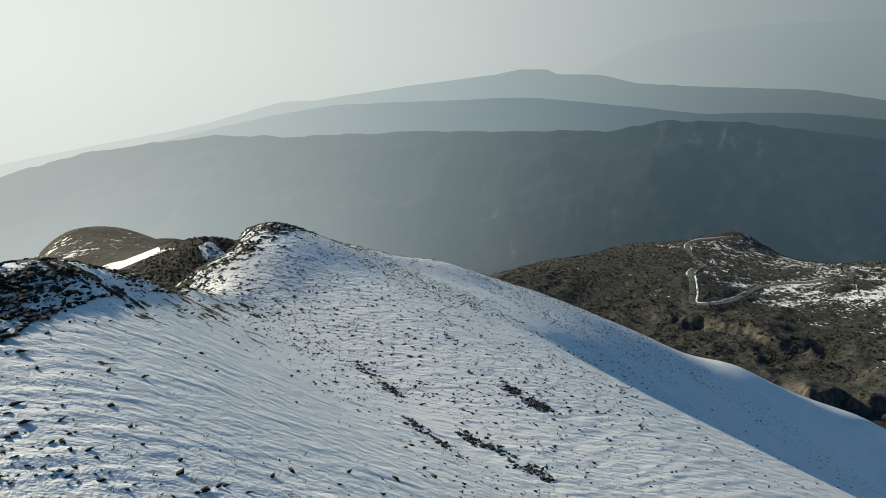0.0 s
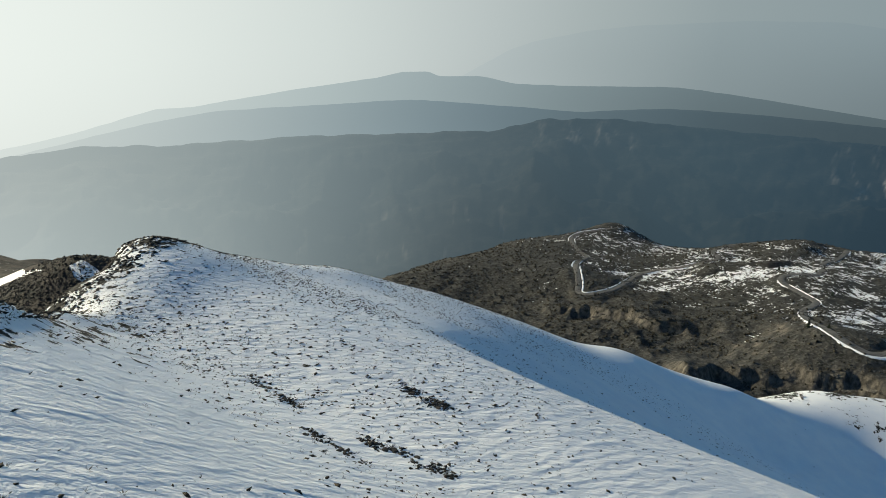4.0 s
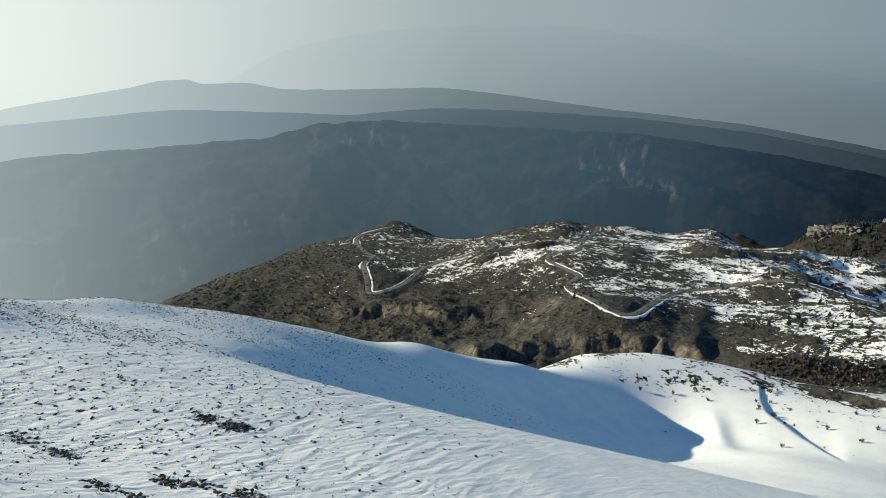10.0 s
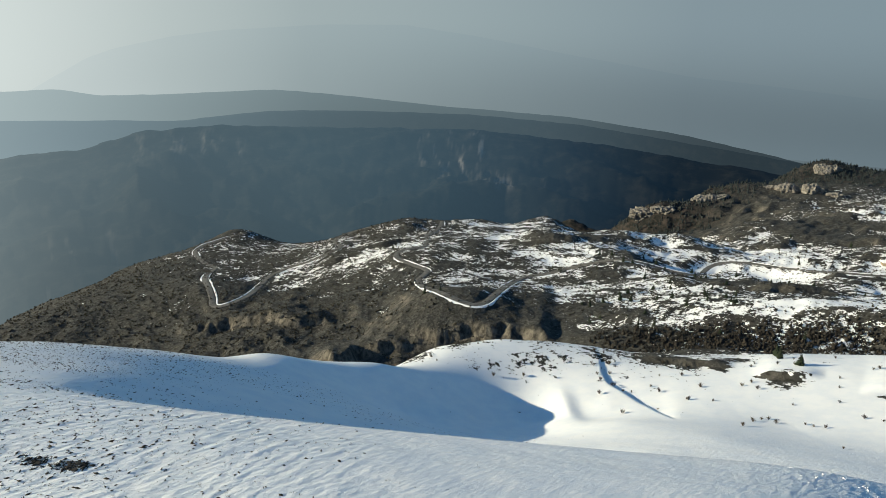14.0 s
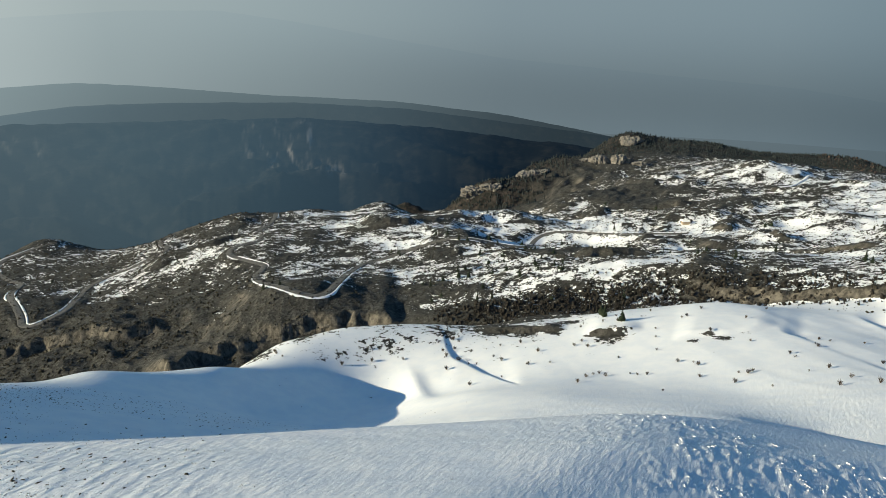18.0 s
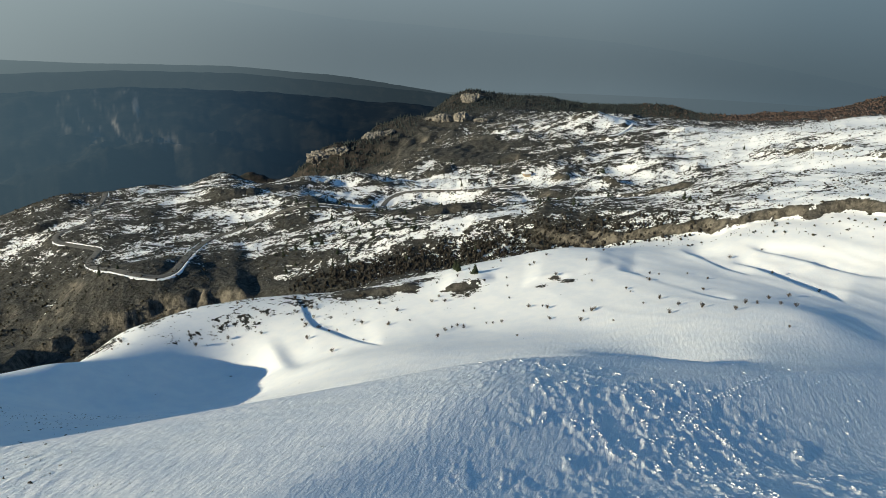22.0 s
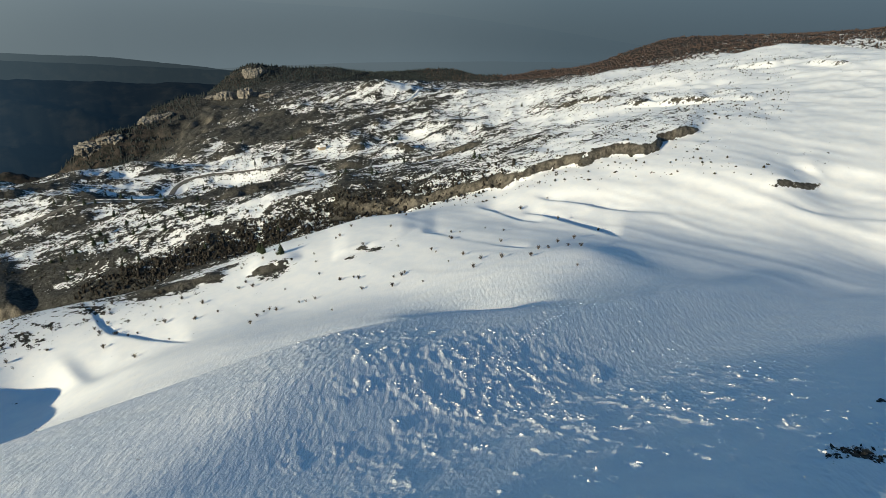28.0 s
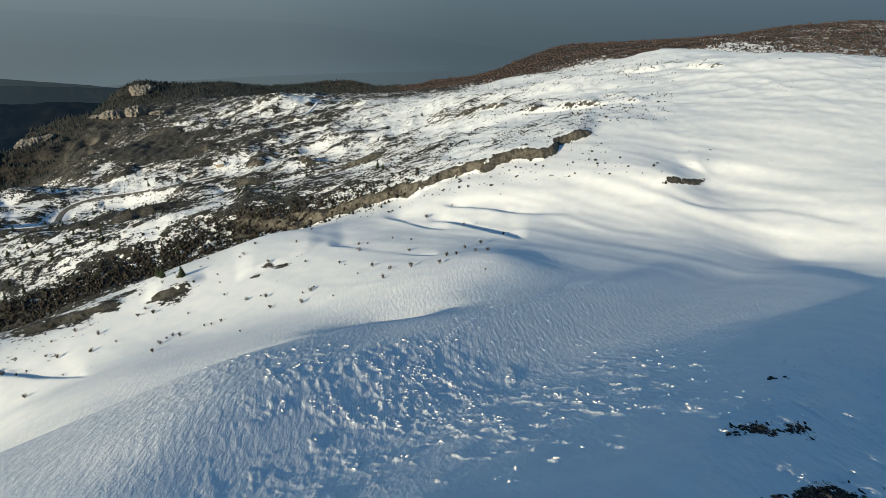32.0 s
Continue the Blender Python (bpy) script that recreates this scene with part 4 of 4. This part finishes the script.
a, d, turn, u = rim_places(7500, 19)
scatter("rim_scrub", wisps, to_xyz(a, d), .3 + .7 * u ** 2.5, turn, plain_material("black_heath", (.007, .007, .006), (.026, .021, .016), .5), "black heath clinging to the windswept rim", "heath")
a, d, turn, u = choose(34000, 14, (-41, -9), (42, 180), lambda a, d: np.clip(1.1 - cover(a, d) * 1.15, .0, 1) ** 1.2 * step(-16, -3, d - np.interp(a, (-41, -34.7, -30.6, -27, -23.4, -21, -9), (52, 58, 66, 76, 92, 115, 140))))
scatter("rim_stones", chips(10, 15, .55, .45), to_xyz(a, d), .25 + .7 * u ** 3, turn, DARK_STONE, "dark frost shattered stones along the ridge", "stones")
STREAKS = [(-9, 77, -4.8, 68), (-3.6, 57.5, 1, 52), (2, 58.5, 9.5, 53.5), (5.9, 74.5, 9.4, 69.7), (125.7, 45, 129.6, 50.4), (129.6, 50.4, 134, 53), (121.7, 57.7, 126.3, 63)]


def streak_places(n, seed):
    """Places thick along the stony streaks and thinning to their sides."""
    rng = np.random.default_rng(seed)
    k = rng.integers(0, len(STREAKS), n)
    q = np.array(STREAKS)[k]
    t = rng.uniform(-.1, 1.1, n)
    a = q[:, 0] + (q[:, 2] - q[:, 0]) * t + rng.normal(0, .45, n)
    d = q[:, 1] + (q[:, 3] - q[:, 1]) * t + rng.normal(0, .9, n)
    keep = waves(d * np.sin(np.radians(a)), d * np.cos(np.radians(a)), 2.2, 59, 3) + rng.normal(0, .1, n) > -.05
    return a[keep], d[keep], rng.uniform(0, 6.28, keep.sum()), rng.uniform(0, 1, keep.sum())


a, d, turn, u = streak_places(4200, 23)
scatter("streak_heath", wisps, to_xyz(a, d), .16 + .42 * u ** 2, turn, DARK_SCRUB, "dark heath and stones in streaks down the snow", "heath")


def clod_weight(a, d):
    x, y = d * np.sin(np.radians(a)), d * np.cos(np.radians(a))
    return step(66, 84, a) * step(.1, .35, crusts(x * .94 + y * .34, x * .34 - y * .94, crusted(a, d))) * step(140, 90, d) * .55


def flake_shapes(n, seed):
    """Low torn plates of crust: an uneven rim and a domed top."""
    rng = np.random.default_rng(seed)
    ring = np.arange(7) * 6.283 / 7
    out = []
    for _ in range(n):
        q = rng.uniform(.35, 1, 7)
        v = np.concatenate([np.stack([np.cos(ring) * q * .9, np.sin(ring) * q * .5, ring * 0 - .08], -1), np.stack([np.cos(ring) * q * .6, np.sin(ring) * q * .33, rng.uniform(.05, .16, 7)], -1), [(0, 0, .14)]])
        f = [(k, (k + 1) % 7, 7 + (k + 1) % 7) for k in range(7)] + [(k, 7 + (k + 1) % 7, 7 + k) for k in range(7)] + [(7 + k, 7 + (k + 1) % 7, 14) for k in range(7)]
        out.append((v, np.array(f)))
    return out


a, d, turn, u = choose(380000, 16, (68, 132), (34, 180), clod_weight)
flakes = flake_shapes(12, 17)
scatter("snow_clods", flakes, to_xyz(a, d, .05), .09 + .5 * u ** 3.5, 1.1 + 1.0 * (turn - 3.1), SNOW, "wind torn clods of crusted snow", "snow")

# ---- conifers ----
def conifer_meshes(seed, height, spread):
    """A ragged fir: a tapered trunk and whorls of drooping sprays."""
    rng = np.random.default_rng(seed)
    v, f = [], []
    n = 7
    for z, rad in ((-.4, .16), (height * .5, .09), (height * .93, .02)):
        for k in range(n):
            v.append((rad * math.cos(k * 6.283 / n), rad * math.sin(k * 6.283 / n), z))
    for lv in range(2):
        for k in range(n):
            f.append((lv * n + k, lv * n + (k + 1) % n, (lv + 1) * n + (k + 1) % n, (lv + 1) * n + k))
    trunk = mesh_of("trunk", v, f, BARK, True)
    v, f = [], []
    z = height * .10
    while z < height * .98:
        t = (z - height * .1) / (height * .9)
        reach = spread * (1 - t) ** .8 * (.75 + .5 * rng.random()) + .1
        for b in range(int(10 - 4 * t)):
            a = rng.uniform(0, 6.283)
            l = reach * rng.uniform(.6, 1.1)
            d, s = np.array((math.cos(a), math.sin(a), 0)), np.array((-math.sin(a), math.cos(a), 0))
            wide = l * rng.uniform(.22, .4)
            base, droop = np.array((0, 0, z + rng.uniform(-.1, .1))), np.array((0, 0, -l * rng.uniform(.15, .45)))
            mid = base + d * l * .55 + droop * .3
            k = len(v)
            v += [base, mid + s * wide + droop * .15, base + d * l + droop, mid - s * wide + droop * .15, mid + np.array((0, 0, l * .16))]
            f += [(k, k + 1, k + 4), (k + 1, k + 2, k + 4), (k + 2, k + 3, k + 4), (k + 3, k, k + 4), (k, k + 3, k + 2, k + 1)]
        z += height * .045
    k = len(v)
    v += [(.08, 0, height * .93), (-.05, .07, height * .93), (-.05, -.07, height * .93), (0, 0, height * 1.02)]
    f += [(k, k + 1, k + 3), (k + 1, k + 2, k + 3), (k + 2, k, k + 3)]
    return trunk, mesh_of("crown", v, f, NEEDLES)


def conifer(seed, height, spread, label):
    trunk, crown = conifer_meshes(seed, height, spread)
    root = tagged(new("conifer"), label, "conifer tree", "conifers of the tableland")
    part("trunk", trunk, root)
    part("crown", crown, root)
    return root


def stand(ob, az, r, turn=0.0, size=1.0, sink=0.0):
    p = to_xyz(np.array([float(az)]), np.array([float(r)]))[0]
    return Matrix.LocRotScale((p[0], p[1], p[2] - sink), Euler((0, 0, turn)), (size, size, size))


def plant(makers, places, seed, sizes):
    """Copies of a few built things over the given places; the first of each kind stands at its own place."""
    rng = random.Random(seed)
    for i, (az, r) in enumerate(places):
        ob = makers[i % len(makers)]
        m = stand(ob, az, r, rng.uniform(0, 6.28))
        k = rng.uniform(*sizes)
        if i < len(makers):
            ob.matrix_basis = m
            ob.scale = (k, k, k)
        else:
            c = copy_thing(ob, m)
            c.scale = (k, k, k * rng.uniform(.9, 1.15))


FIRS = [conifer(1, 5.2, 1.35, "dark green fir standing in patchy snow"), conifer(2, 4.4, 1.5, "broad dark fir standing in patchy snow"),
        conifer(3, 5.8, 1.1, "slender dark fir standing in patchy snow"), conifer(4, 3.6, 1.3, "small bushy fir standing in patchy snow")]
FIR_PLACES = [(69.3, 262), (70.8, 252), (69.5, 595), (65.5, 383), (63, 405), (62.1, 470), (63.3, 392), (65.1, 388), (56.2, 418), (56.9, 420), (70.8, 340), (81.4, 602), (81, 600),
              (88.5, 376), (79.2, 392), (79.6, 394), (59.7, 492), (60.3, 432), (58, 356), (64.6, 342), (59.3, 357), (69, 268), (53.8, 396), (53.1, 400), (57.2, 404), (56.3, 405), (63.2, 400),
              (62.6, 462), (60.5, 402), (65.3, 382), (27.7, 602), (36.5, 574), (40.4, 507), (57.9, 546), (58.8, 630), (50.4, 497), (39.2, 402), (40.6, 402), (23.5, 606), (54.9, 402)]
rng = random.Random(11)
for k in range(46):
    q = rng.random()
    FIR_PLACES.append((rng.uniform(50, 66), rng.uniform(365, 520)) if q < .55 else (rng.uniform(66, 92), rng.uniform(390, 720)))
plant(FIRS, FIR_PLACES, 5, (.7, 1.15))


# ---- leafless bushes on the snow ----
def bush(seed, label):
    rng = np.random.default_rng(seed)
    v, f = [], []

    def rod(a, b, ra, rb):
        d = b - a
        d = d / np.linalg.norm(d)
        s = np.cross(d, (.3, .2, .9))
        s /= np.linalg.norm(s)
        t = np.cross(d, s)
        k = len(v)
        for o, rad in ((a, ra), (b, rb)):
            for j in range(3):
                v.append(o + rad * (s * math.cos(j * 2.094) + t * math.sin(j * 2.094)))
        for j in range(3):
            f.append((k + j, k + (j + 1) % 3, k + 3 + (j + 1) % 3, k + 3 + j))

    tips = []
    for i in range(13):
        a, lean = rng.uniform(0, 6.283), rng.uniform(.1, .95)
        l = rng.uniform(.5, .9)
        b = np.array((math.cos(a) * math.sin(lean), math.sin(a) * math.sin(lean), math.cos(lean))) * l
        rod(np.array((0, 0, -.1)) + .1 * b, b, .030, .018)
        tips.append(b)
    stems = mesh_of("stem", v, f, BARK)
    v, f = [], []
    for b in tips:
        for j in range(7):
            e = b * rng.uniform(.5, 1) + rng.normal(0, 1, 3) * np.array((.22, .22, .14)) + np.array((0, 0, .14))
            rod(b * rng.uniform(.4, 1), e, .016, .007)
    twigs = mesh_of("twig_head", v, f, TWIG)
    root = tagged(new("bush"), label, "bush", "bushes on the snow")
    part("stem", stems, root)
    part("twig_head", twigs, root)
    return root


TWIG = plain_material("bare_twigs", (.035, .026, .020), (.10, .078, .058), .3)
BUSHES = [bush(21, "leafless brown bush standing in smooth snow"), bush(22, "leafless brown bush standing in smooth snow"), bush(23, "leafless brown bush standing in smooth snow")]
BUSH_PLACES = [(62.8, 213), (64.8, 213), (68.1, 196), (67.4, 188), (72.6, 199), (73.4, 199), (77.1, 210), (80.8, 200), (81.5, 200), (80.6, 191), (83.5, 187), (81.8, 202), (60.2, 235), (63.6, 226),
               (88.8, 198), (94, 198), (94.9, 198), (97.6, 174), (74.9, 178), (70.8, 216), (74, 222), (84.7, 218), (90.8, 240)]
for k in range(70):
    BUSH_PLACES.append((rng.uniform(55, 72), rng.uniform(195, 262)) if rng.random() < .6 else (rng.uniform(36, 57), rng.uniform(222, 268)))
for k in range(36):
    BUSH_PLACES.append((rng.uniform(70, 100), rng.uniform(185, 300)))
plant(BUSHES, BUSH_PLACES, 6, (.7, 1.7))


# ---- stones and crags ----
def stone(name, seed, size, flat, material, label, category, detail=3):
    rng = np.random.default_rng(seed)
    bm = bmesh.new()
    bmesh.ops.create_icosphere(bm, subdivisions=detail, radius=.5)
    cuts = [Vector(rng.normal(0, 1, 3)).normalized() for _ in range(9)]
    for vert in bm.verts:
        p = vert.co.copy()
        for c in cuts:
            over = p.dot(c) - .33
            if over > 0:
                p -= c * over * .85
        p *= 1 + .16 * noise.noise(p * 4 + Vector((seed, 0, 0))) + .08 * noise.noise(p * 11) + (.34 * noise.noise(Vector((p.x * 11, p.y * 11, p.z * 2 + seed))) + .12 * noise.noise(Vector((p.x * 26, p.y * 26, p.z * 7))) if detail > 3 else 0)
        vert.co = Vector((p.x, p.y, p.z * flat)) * size
    me = bpy.data.meshes.new(name)
    bm.to_mesh(me)
    bm.free()
    me.materials.append(material)
    return tagged(new(name, me), label, category)


ROCKS = [stone("rock", 31, .9, .5, DARK_STONE, "dark rock standing out of thin snow", "rock"), stone("rock", 32, .7, .6, DARK_STONE, "dark rock standing out of thin snow", "rock"),
         stone("rock", 33, 1.2, .4, DARK_STONE, "flat dark rock standing out of thin snow", "rock")]
ROCK_PLACES = []
for a0, r0, a1, r1, n in ((-9, 77, -4.8, 68, 12), (-3.6, 57.5, 1, 52, 15), (2, 58.5, 9.5, 53.5, 13), (5.9, 74.5, 9.4, 69.7, 8), (-34, 61, -24, 91, 22), (-20, 112, -14, 122, 16), (125.7, 45, 129.6, 50.4, 16), (129.6, 50.4, 134, 53, 16), (121.7, 57.7, 126.3, 63, 11), (123.2, 80.5, 124.3, 82.6, 5)):
    for k in range(n):
        t = rng.random()
        for _ in range(2):
            t = min(1, max(0, t + rng.uniform(-.1, .1)))
            ROCK_PLACES.append((a0 + (a1 - a0) * t + rng.uniform(-.5, .5), r0 + (r1 - r0) * t + rng.uniform(-1, 1)))
plant(ROCKS, ROCK_PLACES, 7, (.25, .7))
CRAGS = [stone("outcrop", 41, 9, .55, STONE, "pale weathered rock outcrop", "rock outcrop", 4), stone("outcrop", 42, 7, .7, STONE, "pale weathered rock outcrop", "rock outcrop", 4)]
for k, (az, r) in enumerate([(18, 450), (20.1, 454), (21.9, 460), (26.7, 429), (28.8, 413), (32.6, 409), (33.3, 418), (30, 402), (36.9, 366), (38.4, 362), (40.3, 360), (41.8, 360), (43, 358), (23, 448), (35.4, 360), (44.6, 356), (46, 354), (39.4, 357), (37.6, 370), (25, 440), (31.2, 398)]):
    m = stand(None, az, r, -radians(az) + rng.uniform(-.3, .3), 1.0, 1.2)
    c = CRAGS[k] if k < 2 else copy_thing(CRAGS[k % 2], m)
    c.matrix_basis = m
    c.scale = (rng.uniform(.8, 1.5), rng.uniform(.4, .7), rng.uniform(.35, .6))
CLIFFS = [stone("crag", 51, 34, .6, LIMESTONE, "pale limestone crag above dark woodland", "crag", 4), stone("crag", 52, 26, .5, LIMESTONE, "pale limestone crag above dark woodland", "crag", 4)]
plant(CLIFFS, [(70.2, 1435), (58.0, 966), (69.8, 1442), (58.8, 964), (70.6, 1440), (61.8, 1005), (62.6, 1008), (69.9, 1425), (57.4, 968), (59.4, 966), (70.3, 1418), (63.4, 1012), (67.9, 1046), (71.1, 1030), (69.4, 1040), (66.9, 1060)], 9, (.7, 1.15))


# ---- hut ----
def hut():
    root = tagged(new("hut"), "small stone hut with a pale lit gable and snowy roof", "hut")

    def block(name, size, at, material, ridge=0.0):
        bm = bmesh.new()
        bmesh.ops.create_cube(bm, size=1)
        for vert in bm.verts:
            vert.co = Vector((vert.co.x * size[0] + at[0], vert.co.y * size[1] * (1 - ridge * (vert.co.z > 0)) + at[1], vert.co.z * size[2] + at[2]))
        bmesh.ops.bevel(bm, geom=bm.edges[:], offset=.03, segments=1, affect="EDGES")
        me = bpy.data.meshes.new(name)
        bm.to_mesh(me)
        bm.free()
        me.materials.append(material)
        return part(name, me, root)

    block("wall", (6, 4.2, 2.6), (0, 0, 1.0), plain_material("rendered_wall", (.32, .25, .17), (.45, .36, .25), .6, .9, .03))
    block("roof", (6.6, 5.0, 1.3), (0, 0, 2.97), SNOW, .92)
    block("door", (.08, .9, 1.9), (3.03, .4, .85), BARK)
    block("window", (.9, .06, .8), (-1.2, -2.12, 1.3), BARK)
    root.matrix_basis = stand(root, 75.1, 606, 2.2)


hut()


# ---- a line of footprints down the slope ----
def footprints():
    a, d = np.radians([90.6, 91.5, 92.6, 93.8, 95, 96.6]), np.array([83.6, 88.9, 94.5, 100.4, 106.2, 114])
    p = spline(np.stack([d * np.sin(a), d * np.cos(a)], -1), .62)
    side = np.gradient(p, axis=0)
    side = np.stack([side[:, 1], -side[:, 0]], -1) / np.linalg.norm(side, axis=1)[:, None]
    q = p + side * (np.arange(len(p)) % 2 - .5)[:, None] * .45 + np.random.default_rng(3).normal(0, .06, p.shape)
    az, r = az_of(q), np.hypot(q[:, 0], q[:, 1])
    ring = np.arange(8) * 6.283 / 8
    v = np.concatenate([np.stack([np.cos(ring) * .30, np.sin(ring) * .22, ring * 0 - .03], -1), np.stack([np.cos(ring) * .2, np.sin(ring) * .13, ring * 0 + .06], -1),
                        np.stack([np.cos(ring) * .12, np.sin(ring) * .07, ring * 0 - .02], -1)])
    f = [(lv * 8 + k, lv * 8 + (k + 1) % 8, lv * 8 + 8 + (k + 1) % 8) for lv in range(2) for k in range(8)] + [(lv * 8 + k, lv * 8 + 8 + (k + 1) % 8, lv * 8 + 8 + k) for lv in range(2) for k in range(8)]
    scatter("footprints", [(v, np.array(f))], to_xyz(az, r), np.full(len(q), .85), np.full(len(q), 1.0), SNOW, "line of footprints trodden across the snow slope", "footprints")


footprints()
